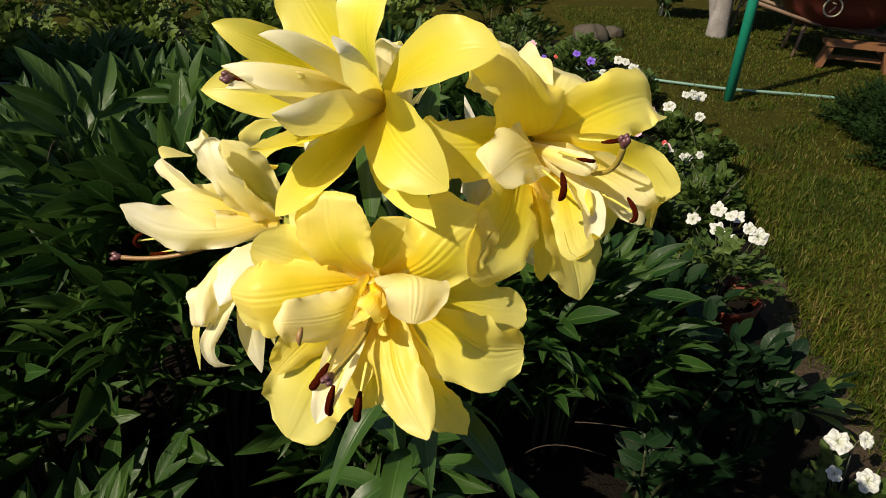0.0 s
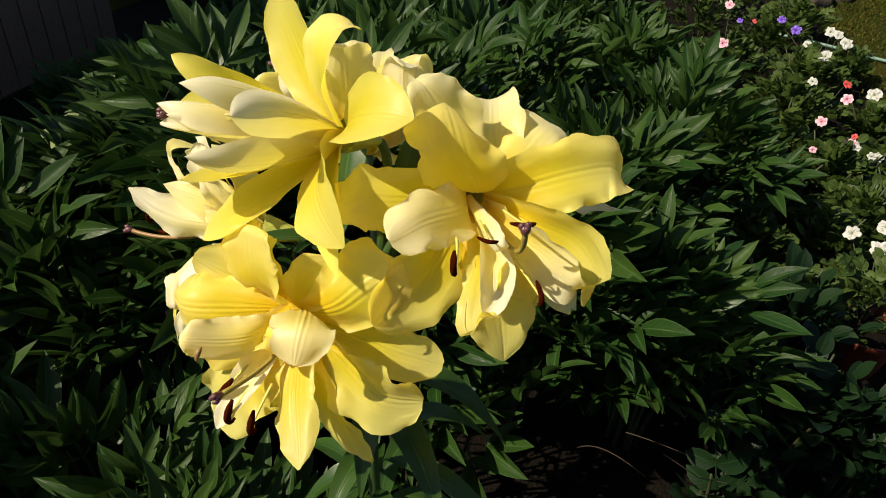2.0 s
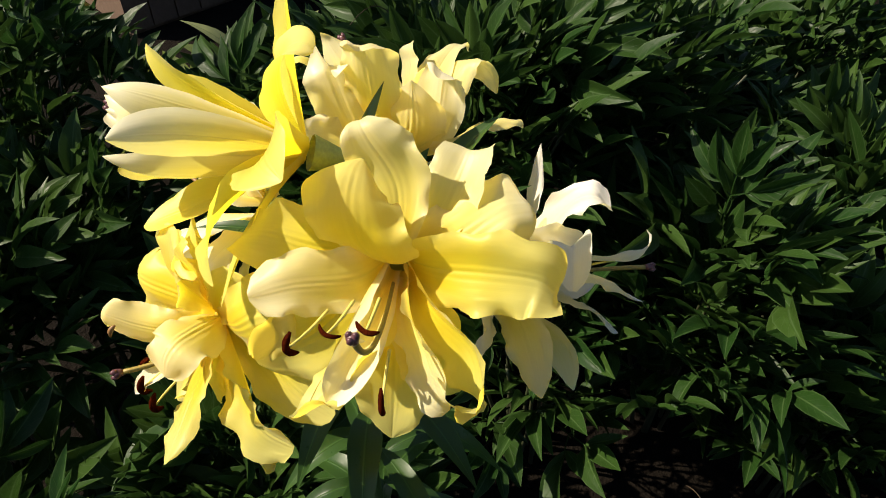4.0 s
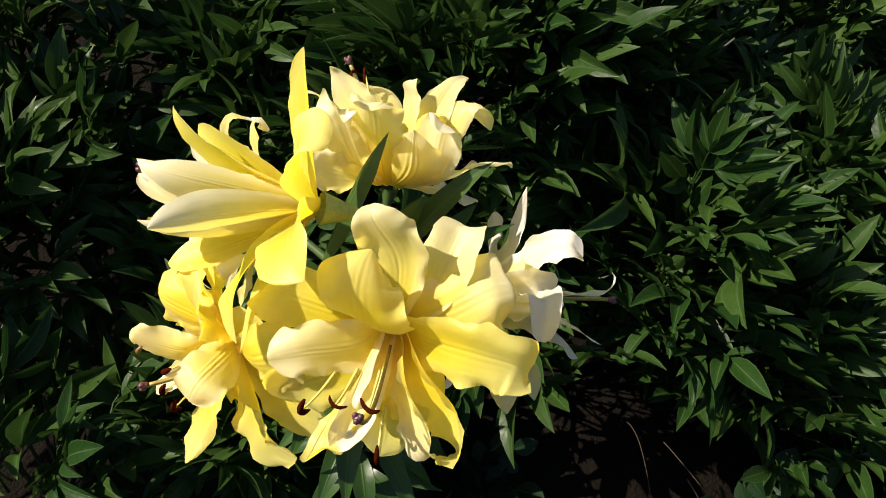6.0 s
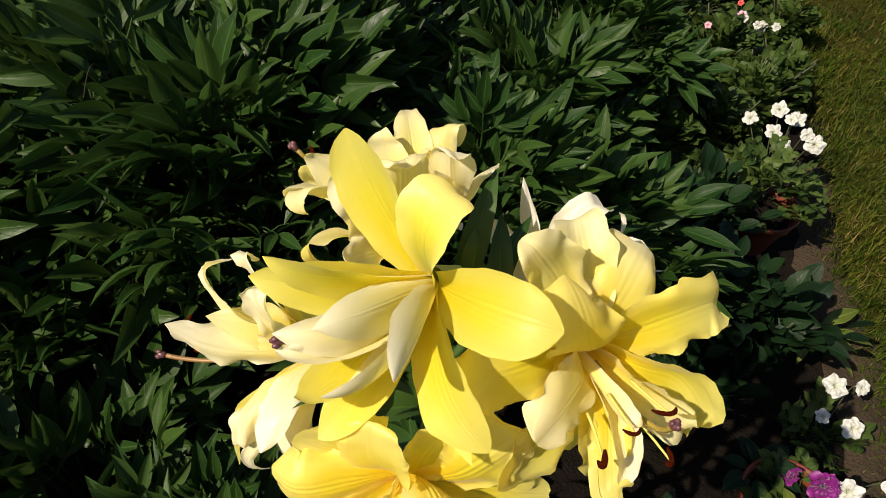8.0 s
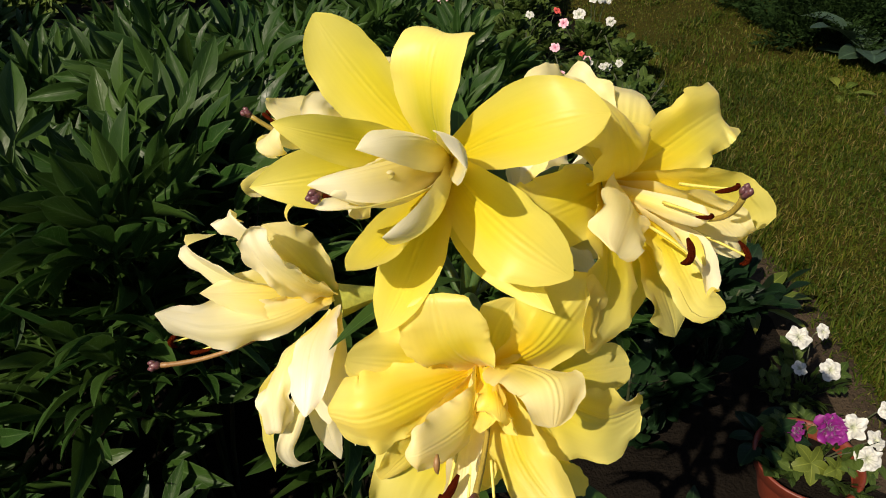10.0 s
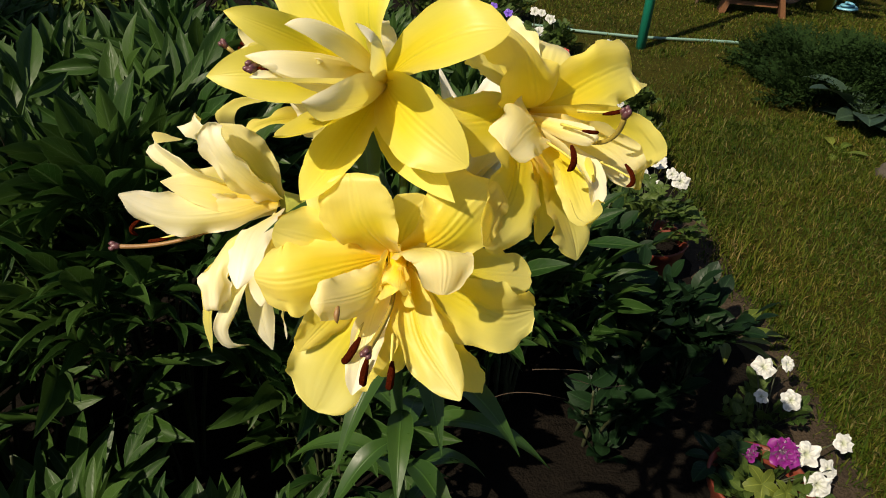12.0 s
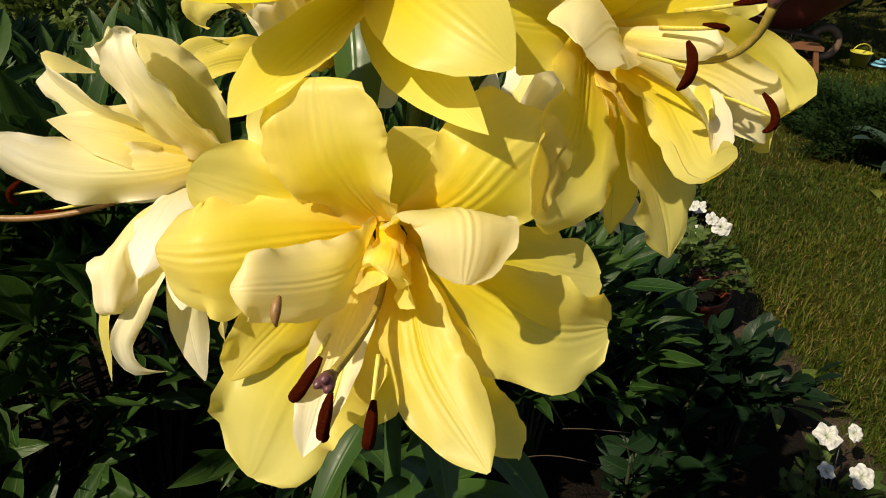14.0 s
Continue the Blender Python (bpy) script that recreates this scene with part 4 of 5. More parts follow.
f.sheet([(0.100, 0.668, 1.120), (0.140, 0.685, 1.120), (0.171, 0.697, 1.100)], 0.044, (0.3, -0.6, 0.5), PETAL, 0.1, crinkle=0.2)
f.sheet([(0.095, 0.640, 1.110), (0.130, 0.620, 1.112), (0.161, 0.604, 1.084)], 0.040, (0.5, 0.6, 0.4), PETAL, 0.1, SOFT, crinkle=0.25)
f.sheet([(0.095, 0.650, 1.095), (0.140, 0.655, 1.085), (0.165, 0.651, 1.052)], 0.028, (0.5, 0.6, 0.3), PETAL, 0.1, SOFT, crinkle=0.2)
f.petal((0.113, 0.705, 1.138), 0.044, (0.10, 0.675, 1.165), cup=-0.4, roll=0.5, crinkle=0.2)
f.petal((0.12, 0.735, 1.10), 0.040, (0.09, 0.70, 1.10), crinkle=0.15)
f.petal((0.105, 0.57, 1.10), 0.036, (0.09, 0.61, 1.11), ruffle=0.15, crinkle=0.2)
f.stamen((0.145, 0.752, 1.14), (0.4, 0.3, 0.6), 0.017)
f.pistil((0.154, 0.762, 1.125), (0.105, 0.71, 1.12))

# leaves of the lily
def lily_leaf(base, tip, width, mid_lift=0.03, side=None, droop=0.0):
    b, t = np.array(base) - STEM, np.array(tip) - STEM
    m = b * 0.5 + t * 0.5 + np.array((0, 0, mid_lift))
    d = unit(t - b)
    s = np.cross((0, 0, 1.0), d) if side is None else np.array(side, float)
    if np.linalg.norm(s) < 0.05:
        s = np.array((1.0, 0.2, 0))
    g = blade(bend_through(b, m, t, n=18), unit(s), width, LANCE, 0.1, 7, 0.22, 0.03, 2, rng.uniform(0, 6))
    part("leaf", g, LILY_LEAF, lily)


rng = random.Random(5)
for base, tip, w, s in [((-0.053, 0.540, 1.15), (-0.065, 0.639, 1.277), 0.036, (0.8, -0.5, 0)), ((-0.02, 0.60, 1.14), (0.002, 0.717, 1.240), 0.028, None), ((0.02, 0.59, 1.14), (0.012, 0.690, 1.206), 0.026, None),
                        ((0.0, 0.60, 1.12), (0.045, 0.715, 1.185), 0.024, None), ((-0.01, 0.58, 1.16), (-0.012, 0.640, 1.235), 0.024, (0.9, 0.2, 0)),
                        ((-0.03, 0.55, 1.15), (-0.14, 0.475, 1.165), 0.02, None), ((-0.01, 0.57, 1.12), (0.03, 0.56, 1.22), 0.024, (0.2, 0.9, 0))]:
    lily_leaf(base, tip, w, 0.015, s)
for k in range(26):
    a = k * 2.4
    z = 0.62 + 0.43 * k / 25
    L = rng.uniform(0.12, 0.19)
    out = rng.uniform(0.75, 0.95) * L
    bx, by = STEM[0] + 0.006 * math.cos(a), STEM[1] + 0.006 * math.sin(a)
    lily_leaf((bx, by, z), (bx + out * math.cos(a), by + out * math.sin(a), z - L * rng.uniform(0.1, 0.6)), rng.uniform(0.026, 0.036), L * 0.22)


# ---- leafy plants of the bed ----
rng = random.Random(21)
PEONY_SPRAYS = [spray(rng, "peony").mesh("peony_leaf", PEONY_LEAF) for _ in range(7)]
ROSE_SPRAYS = [spray(rng, "rose").mesh("rose_leaf", SHADED_ROSE_LEAF) for _ in range(6)]
HERB_SPRAYS = [spray(rng, "herb").mesh("herb_leaf", HERB_LEAF) for _ in range(6)]
FAR_GEO = [spray(rng, "herb") for _ in range(5)]


def bush(name, x, y, rad, top, low, count, sprays, stem_mat, label, category, group, seed, size=1.0, stems=9, upright=0.5, joined=None, open_front=0.0):
    """Stems fan out from the foot; compound leaves fill the outer shell of a rough dome."""
    r = random.Random(seed)
    b = thing(name, (x, y, 0), label, category, group)
    for k in range(stems):
        a = k * 6.283 / stems + r.uniform(-0.4, 0.4)
        q = rad * r.uniform(0.25, 0.8)
        h = low + (top - low) * r.uniform(0.6, 0.92)
        tip = (math.cos(a) * q, math.sin(a) * q, h)
        part("stem", Geo().tube(bezier([(math.cos(a) * 0.04, math.sin(a) * 0.04, 0), (tip[0] * 0.3, tip[1] * 0.3, h * 0.4), (tip[0] * 0.7, tip[1] * 0.7, h * 0.75), tip], 7), np.linspace(0.006, 0.0028, 7), 6), stem_mat, b)
    crown = Geo()
    for k in range(count):
        a = r.uniform(0, 6.283)
        u = r.random() ** 0.55
        f = 1 - 0.55 * r.random() ** 2.2
        if open_front and u > 0.62 and math.sin(a) < 0.1 and r.random() < open_front:
            continue
        q = rad * u * f
        dome = math.sqrt(max(0.0, 1 - (u * 0.93) ** 2))
        z = low + (top - low) * dome * f * (0.88 + 0.12 * math.sin(3 * a + seed))
        out = (math.cos(a) * (0.25 + u), math.sin(a) * (0.25 + u), upright + 0.75 * dome + r.uniform(-0.35, 0.3))
        me = sprays[r.randrange(len(sprays))]
        s = size * r.uniform(0.75, 1.15)
        d = unit(out)
        m = aim(np.array((math.cos(a) * q, math.sin(a) * q, z)) - d * 0.1 * s, out, r.uniform(-0.5, 0.5), s)
        if joined:
            crown.add(sprays[k % len(sprays)], m)
        else:
            part("leaf", me, None, b, m=m)
    if joined:
        part("crown", crown, joined, b)
    return b


PEONY = dict(sprays=PEONY_SPRAYS, stem_mat=PEONY_STEM, label="bushy peony with dark green lance-shaped leaves, no flowers", category="peony bush", group="peony bushes of the bed")
for k, (x, y, rad, top, low, n) in enumerate([
    (-0.62, 0.68, 0.34, 0.50, 0.15, 36), (-0.78, 1.0, 0.28, 0.62, 0.2, 40), (-0.80, 1.38, 0.3, 0.84, 0.35, 100), (-1.02, 0.5, 0.3, 0.66, 0.15, 90), (-0.50, 1.25, 0.36, 0.96, 0.4, 140), (-0.42, 1.72, 0.38, 0.93, 0.3, 130), (-1.02, 0.98, 0.32, 0.66, 0.3, 80),
    (-0.94, 1.62, 0.36, 0.78, 0.3, 110), (0.02, 1.40, 0.33, 0.74, 0.25, 105), (-0.98, 0.22, 0.34, 0.78, 0.3, 90), (-0.45, 0.12, 0.3, 0.62, 0.15, 60),
    (0.12, 1.9, 0.36, 0.68, 0.2, 110), (-0.3, 2.35, 0.4, 0.74, 0.2, 110), (0.34, 1.45, 0.25, 0.55, 0.2, 80), (-0.95, 1.28, 0.26, 0.72, 0.3, 70), (-0.95, 2.25, 0.42, 0.72, 0.2, 90), (0.35, 2.45, 0.38, 0.6, 0.2, 90),
    (-1.35, 2.05, 0.36, 0.56, 0.2, 80), (-0.6, 2.95, 0.45, 0.55, 0.15, 80), (0.12, 3.05, 0.42, 0.58, 0.15, 80), (-1.4, 2.8, 0.45, 0.5, 0.15, 60), (-0.15, 3.8, 0.45, 0.5, 0.15, 70), (-1.0, 3.6, 0.45, 0.45, 0.1, 90), (-1.75, 3.5, 0.45, 0.5, 0.15, 90), (-1.8, 2.3, 0.32, 0.36, 0.1, 60),
    (-0.15, 1.08, 0.2, 0.56, 0.2, 26), (-0.8, -0.25, 0.3, 0.7, 0.2, 60), (-1.4, 0.6, 0.35, 0.85, 0.3, 70), (-1.75, 0.6, 0.36, 0.85, 0.3, 110), (-1.3, 0.15, 0.3, 0.75, 0.3, 90), (-0.27, 0.58, 0.18, 0.5, 0.1, 45),
]):
    bush("peony_bush", x, y, rad, top, low, n, seed=k + 1, open_front=0.7 if y < 1.2 and x < -0.3 else 0.0, **PEONY)
bush("peony_bush", -0.34, 0.48, 0.2, 0.6, 0.4, 30, seed=77, upright=1.6, size=0.8, **PEONY)
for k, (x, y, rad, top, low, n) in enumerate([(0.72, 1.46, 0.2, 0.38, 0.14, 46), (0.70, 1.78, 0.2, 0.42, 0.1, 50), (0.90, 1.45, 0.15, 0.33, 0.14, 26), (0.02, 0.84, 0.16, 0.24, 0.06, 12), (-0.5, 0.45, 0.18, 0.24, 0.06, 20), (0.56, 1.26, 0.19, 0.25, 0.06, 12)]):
    bush("rose_bush", x, y, rad, top, low, n, ROSE_SPRAYS, PEONY_STEM, "low rose bush with small oval dark green leaves, darkened further for shade", "rose bush", "rose bushes of the bed", 40 + k, 1.6, 5)

HERB = dict(sprays=HERB_SPRAYS, stem_mat=PEONY_STEM, label="low bedding plants with small green leaves at the lawn's edge", category="bedding plant", group="bedding plants of the border", size=0.95, stems=5)
for k, (x, y, rad, top, n) in enumerate([
    (0.62, 2.2, 0.24, 0.42, 110), (0.9, 2.4, 0.2, 0.34, 100), (1.05, 2.62, 0.2, 0.34, 90), (0.78, 2.05, 0.14, 0.32, 60), (1.28, 2.9, 0.18, 0.28, 70), (1.0, 2.95, 0.2, 0.36, 80), (1.4, 3.35, 0.18, 0.28, 60), (0.68, 2.6, 0.28, 0.44, 130), (1.15, 2.75, 0.24, 0.3, 80), (0.8, 3.1, 0.28, 0.42, 130), (1.22, 3.2, 0.22, 0.26, 70), (0.9, 3.65, 0.3, 0.38, 140), (1.32, 3.7, 0.22, 0.26, 70),
    (0.62, 4.1, 0.3, 0.38, 90), (1.05, 4.25, 0.28, 0.32, 90), (1.35, 4.55, 0.2, 0.26, 60), (0.9, 4.85, 0.3, 0.34, 80), (1.15, 5.4, 0.3, 0.3, 70), (0.5, 5.0, 0.35, 0.45, 80), (0.7, 5.8, 0.4, 0.4, 80),
]):
    bush("bedding_plant", x, y, rad, top, 0.08, n, seed=60 + k, **HERB)
VEG = dict(sprays=FAR_GEO, joined=VEG_LEAF, stem_mat=PEONY_STEM, label="sunlit leafy vegetable bush beyond the peonies", category="vegetable bush", group="vegetable bushes beyond the hose", size=1.7, stems=5)
for k, (x, y, rad, top, n) in enumerate([(-2.75, 4.65, 0.45, 0.5, 90), (-3.5, 4.5, 0.5, 0.5, 80), (-2.0, 4.75, 0.42, 0.45, 80), (-3.3, 5.2, 0.6, 0.6, 110), (-2.3, 5.3, 0.6, 0.62, 110), (-1.3, 5.2, 0.55, 0.6, 110), (-0.4, 5.4, 0.55, 0.6, 100), (-2.9, 6.2, 0.7, 0.7, 90), (-1.7, 6.3, 0.7, 0.7, 90), (-0.5, 6.6, 0.7, 0.65, 90), (0.5, 6.9, 0.6, 0.6, 80), (-4.3, 5.4, 0.7, 0.65, 80), (-3.9, 7.0, 0.9, 0.8, 80), (-2.2, 7.6, 0.9, 0.8, 80), (-0.6, 8.0, 0.9, 0.8, 80), (0.6, 8.3, 0.6, 0.7, 70)]):
    bush("vegetable_bush", x, y, rad, top, 0.1, n, seed=90 + k, **VEG)

# dry stalks caught among the leaves
def stalk(points, r, mat, label):
    pts = [np.array(q) for q in points]
    tagged(part("dry_stalk", Geo().tube(bezier(pts, 12), np.linspace(r, r * 0.6, 12), 7), mat), label, "dry stalk", "dry stalks among the peonies")


for pts in ([(0.375, 1.04, 0.44), (0.40, 1.035, 0.433), (0.42, 1.03, 0.427), (0.447, 1.022, 0.42)], [(0.447, 1.022, 0.42), (0.46, 1.024, 0.421), (0.48, 1.026, 0.421), (0.50, 1.028, 0.42)], [(0.30, 1.06, 0.45), (0.34, 1.05, 0.46), (0.38, 1.04, 0.462), (0.42, 1.034, 0.46)],
            [(0.22, 1.12, 0.3), (0.25, 1.08, 0.38), (0.29, 1.02, 0.43), (0.34, 0.95, 0.47)], [(-0.29, 1.10, 0.75), (-0.28, 1.14, 0.78), (-0.27, 1.18, 0.815), (-0.26, 1.226, 0.85)], [(-0.7, 1.3, 0.6), (-0.66, 1.2, 1.0), (-0.62, 1.1, 1.03), (-0.6, 1.02, 1.0)]):
    stalk(pts, 0.0011, TWIG, "thin pale dry stalk caught among peony leaves")


# ---- pots and petunias ----
def pot_thing(x, y, r=0.135, h=0.175, turn=0.0):
    p = thing("flower_pot", (x, y, 0.0), "terracotta-red plastic flower pot with dark potting soil", "flower pot", "terracotta pots")
    k = r / 0.135
    part("body", Geo().lathe([(0, 0.004), (0.082 * k, 0.004), (0.086 * k, 0.0), (0.09 * k, 0.008), (0.117 * k, h - 0.04), (0.119 * k, h - 0.034), (0.108 * k, h - 0.04), (0.1 * k, h - 0.05), (0, h - 0.05)], 40), TERRACOTTA, p)
    part("rim", Geo().lathe([(0.117 * k, h - 0.042), (0.128 * k, h - 0.036), (0.132 * k, h - 0.008), (r, h - 0.003), (r, h), (r - 0.006, h + 0.001), (0.121 * k, h - 0.008), (0.114 * k, h - 0.042)], 40), TERRACOTTA, p)
    rows = [[(0.112 * k * q * math.cos(a), 0.112 * k * q * math.sin(a), h - 0.035 + 0.006 * noise.noise((q * 9, a * 3, x))) for a in np.linspace(0, 6.2832, 25)] for q in np.linspace(0, 1, 8)]
    part("potting_soil", Geo().grid(rows), SHADED_SOIL, p, "dark potting soil")
    p.rotation_euler[2] = turn
    return p


def trumpet(size, lobes=5, frill=0.0, seed=0.0):
    """A petunia's face, open to +z, with its tube behind."""
    rows = []
    for q in np.linspace(0, 1, 11):
        row = []
        for a in np.linspace(0, 6.28319, 41):
            lobe = 1 - 0.2 * abs(math.sin(lobes * a / 2 + 0.3)) ** 4 * q ** 3 + 0.22 * q ** 2 * noise.noise((math.cos(a) * 2.2, math.sin(a) * 2.2, seed * 3.0))
            r = size * 0.5 * (0.07 + 0.93 * max(0.0, (q - 0.28) / 0.72) ** 0.85) * lobe
            z = size * (-0.55 + 0.55 * min(1, q / 0.35) ** 0.9) + size * 0.025 * math.sin(lobes * a + seed) * q ** 2 - size * 0.04 * max(0, q - 0.55) ** 2 * 4 + size * frill * noise.noise((math.cos(a) * 3, math.sin(a) * 3, q * 4 + seed))
            row.append((r * math.cos(a), r * math.sin(a), z))
        rows.append(row)
    uv = [[((lobes * a / 6.28319) % 1.0, q) for a in np.linspace(0, 6.28319, 41)] for q in np.linspace(0, 1, 11)]
    return Geo().grid(rows, uv)


def rosette(size, seed):
    """A ruffled double flower: frilled rings one over another."""
    g = Geo()
    r = random.Random(seed)
    for k in range(30):
        a, tilt = k * 2.4, 0.1 + 1.25 * (k / 30)
        L = size * 0.5 * (1.05 - 0.4 * k / 30) * r.uniform(0.8, 1.15)
        sp = bezier([(0, 0, 0), (L * 0.4, 0, L * 0.35), (L * 0.8, 0, L * 0.4), (L, 0, L * 0.2)], 7)
        b = blade(sp, (0, 1, 0), L * 0.7, ROUND, 0.2, 9, 0, 0.6, 3.0, r.uniform(0, 6), crinkle=0.5, seed=r.uniform(0, 50))
        g.add(b, Matrix.Rotation(a, 4, "Z") @ Matrix.Rotation(-tilt, 4, "Y"))
    return g


WHITE_FACES = [trumpet(0.066, 5, 0.16, k * 1.7).mesh("petunia_flower", WHITE_PETAL) for k in range(5)]
SMALL_FACES = {}


def small_face(mat):
    if mat.name not in SMALL_FACES:
        SMALL_FACES[mat.name] = trumpet(0.05, 5, 0.12, 2.0).mesh("small_flower", mat)
    return SMALL_FACES[mat.name]


def facing(at, way, spin=0.0, size=1.0):
    return Matrix.Translation(at) @ Vector(way).to_track_quat("Z", "Y").to_matrix().to_4x4() @ Matrix.Rotation(spin, 4, "Z") @ Matrix.Scale(size, 4)


def petunia(x, y, z, rad, top, n, flowers, label, seed, leaf=None):
    """Bushy leaves from a pot's soil at height z, and flowers at the given places on stems."""
    r = random.Random(seed)
    b = thing("petunia_plant", (x, y, z), label, "petunia", "petunias of the border")
    for k in range(n):
        a, u = r.uniform(0, 6.283), r.random() ** 0.6
        d = (math.cos(a) * (0.2 + u), math.sin(a) * (0.2 + u), r.uniform(0.1, 0.9))
        h = top * (1 - 0.6 * u * u) * r.uniform(0.35, 1.0)
        part("leaf", (leaf or HERB_SPRAYS)[r.randrange(4)], None, b, m=aim((math.cos(a) * rad * u, math.sin(a) * rad * u, h), d, r.uniform(-0.6, 0.6), r.uniform(0.55, 0.85)))
    for k, (fx, fy, fz, mat, s) in enumerate(flowers):
        p = np.array((fx - x, fy - y, fz - z))
        way = (p[0] * 0.8 + r.uniform(-0.3, 0.3) - 0.15, p[1] * 0.8 + r.uniform(-0.3, 0.2) - 0.75, 0.75 + r.uniform(-0.2, 0.3))
        way = unit(way)
        tail = p - way * 0.035 * s
        part("flower_stem", Geo().tube(bezier([(p[0] * 0.1, p[1] * 0.1, 0.0), (p[0] * 0.3, p[1] * 0.3, p[2] * 0.6), tail - way * 0.03, tail], 8), np.linspace(0.0022, 0.0016, 8), 6), PEONY_STEM, b)
        part("flower", r.choice(WHITE_FACES) if mat is WHITE_PETAL else small_face(mat), None, b, m=facing(tuple(p), way, r.uniform(0, 6), s), label="white trumpet-shaped flower" if mat is WHITE_PETAL else "")
    return b


W = WHITE_PETAL
pot_thing(0.985, 2.0)
petunia(0.985, 2.02, 0.14, 0.15, 0.2, 80, [(0.94, 2.26, 0.32, W, 0.8), (1.05, 2.32, 0.33, W, 0.9), (1.12, 2.31, 0.31, W, 0.95), (1.18, 2.23, 0.27, W, 1.1), (1.15, 2.25, 0.29, W, 0.8), (1.06, 2.19, 0.27, W, 1.0), (0.95, 2.11, 0.24, W, 0.85), (1.03, 2.24, 0.29, W, 0.9), (1.08, 2.27, 0.33, W, 0.7)], "white-flowering petunia spilling from a terracotta pot", 1)
pot_thing(0.862, 0.968, 0.12, 0.145)
pet = petunia(0.885, 0.975, 0.11, 0.085, 0.05, 22, [(0.980, 0.995, 0.19, W, 1.0), (1.025, 0.965, 0.17, W, 0.75), (0.962, 0.915, 0.18, W, 1.0), (1.11, 1.035, 0.17, W, 0.8)], "white and purple petunia in a terracotta pot", 2)
part("purple_flower", rosette(0.092, 3), PURPLE_PETAL, pet, "ruffled double magenta-purple flower", m=facing((0.027, 0.024, 0.085), (0.05, -0.7, 0.75)))
part("purple_flower", rosette(0.05, 5), PURPLE_PETAL, pet, "ruffled double purple flower in shade", m=facing((-0.014, 0.045, 0.055), (-0.6, 0.3, 0.4)))
petunia(1.03, 1.22, 0.01, 0.08, 0.13, 20, [(1.026, 1.285, 0.2, W, 1.0), (1.10, 1.29, 0.2, W, 0.7), (0.987, 1.207, 0.17, W, 0.62), (1.05, 1.176, 0.18, W, 0.9)], "white petunia growing in the soil beside the pot", 12)
LIME = Geo()
for k in range(5):
    LIME.add(leaflet(0.06, 0.042, 0.35, 0.12, OVATE, 7, 5, (0, 0, 0), k * 1.257 + 0.2, 0.15, 0.2, 0.1, k))
LIME_ME = LIME.mesh("lime_leaf", LIME_LEAF)
for at, s, w in (((-0.036, -0.03, 0.05), 0.8, (0.0, -0.6, 0.8)), ((0.012, -0.052, 0.045), 0.55, (0.2, -0.7, 0.7))):
    part("lime_leaf", LIME_ME, None, pet, "lobed yellow-green leaf", m=facing(at, w, 0.4, s))
petunia(1.36, 3.72, 0.02, 0.16, 0.18, 36, [(1.3, 3.79, 0.25, W, 1.15), (1.5, 4.0, 0.26, W, 1.0), (1.56, 4.04, 0.24, W, 1.0), (1.44, 3.96, 0.27, W, 0.8), (1.43, 3.66, 0.24, W, 0.9), (1.22, 3.16, 0.2, W, 0.8), (1.11, 3.13, 0.24, W, 0.8), (1.19, 3.14, 0.21, W, 0.6), (1.24, 3.07, 0.25, W, 0.6)], "white-flowering petunia among bedding plants", 3)
petunia(1.18, 4.5, 0.02, 0.18, 0.2, 36, [(1.22, 4.74, 0.26, W, 1.0), (1.28, 4.55, 0.26, W, 1.15), (1.14, 4.29, 0.25, W, 1.15), (1.25, 4.66, 0.27, W, 0.9), (1.07, 4.5, 0.24, W, 0.7), (0.93, 4.71, 0.3, VIOLET_PETAL, 1.1), (1.0, 4.57, 0.29, VIOLET_PETAL, 1.2)], "white and violet petunias in the border", 4)
petunia(1.0, 3.5, 0.02, 0.18, 0.2, 34, [(1.15, 3.73, 0.3, RED_PETAL, 0.9), (1.12, 3.53, 0.3, PINK_PETAL, 1.1), (0.97, 3.21, 0.3, PINK_PETAL, 1.0), (0.99, 3.7, 0.3, W, 0.7), (1.06, 3.02, 0.3, PINK_PETAL, 0.9), (0.9, 2.9, 0.3, PINK_PETAL, 0.6), (1.16, 3.35, 0.2, RED_PETAL, 0.6), (1.05, 3.1, 0.27, PURPLE_PETAL, 0.6)], "pink, red and white bedding flowers", 5)
petunia(0.6, 4.1, 0.1, 0.18, 0.26, 24, [(0.56, 3.9, 0.36, PINK_PETAL, 1.2), (0.59, 4.42, 0.42, PINK_PETAL, 1.1), (0.66, 4.35, 0.36, VIOLET_PETAL, 0.7), (0.75, 4.45, 0.34, RED_PETAL, 0.6)], "pale pink bedding flowers", 6)
pot_thing(0.74, 2.12, 0.12, 0.16, 1.0)
pot_thing(0.86, 3.25, 0.12, 0.16, 2.0)


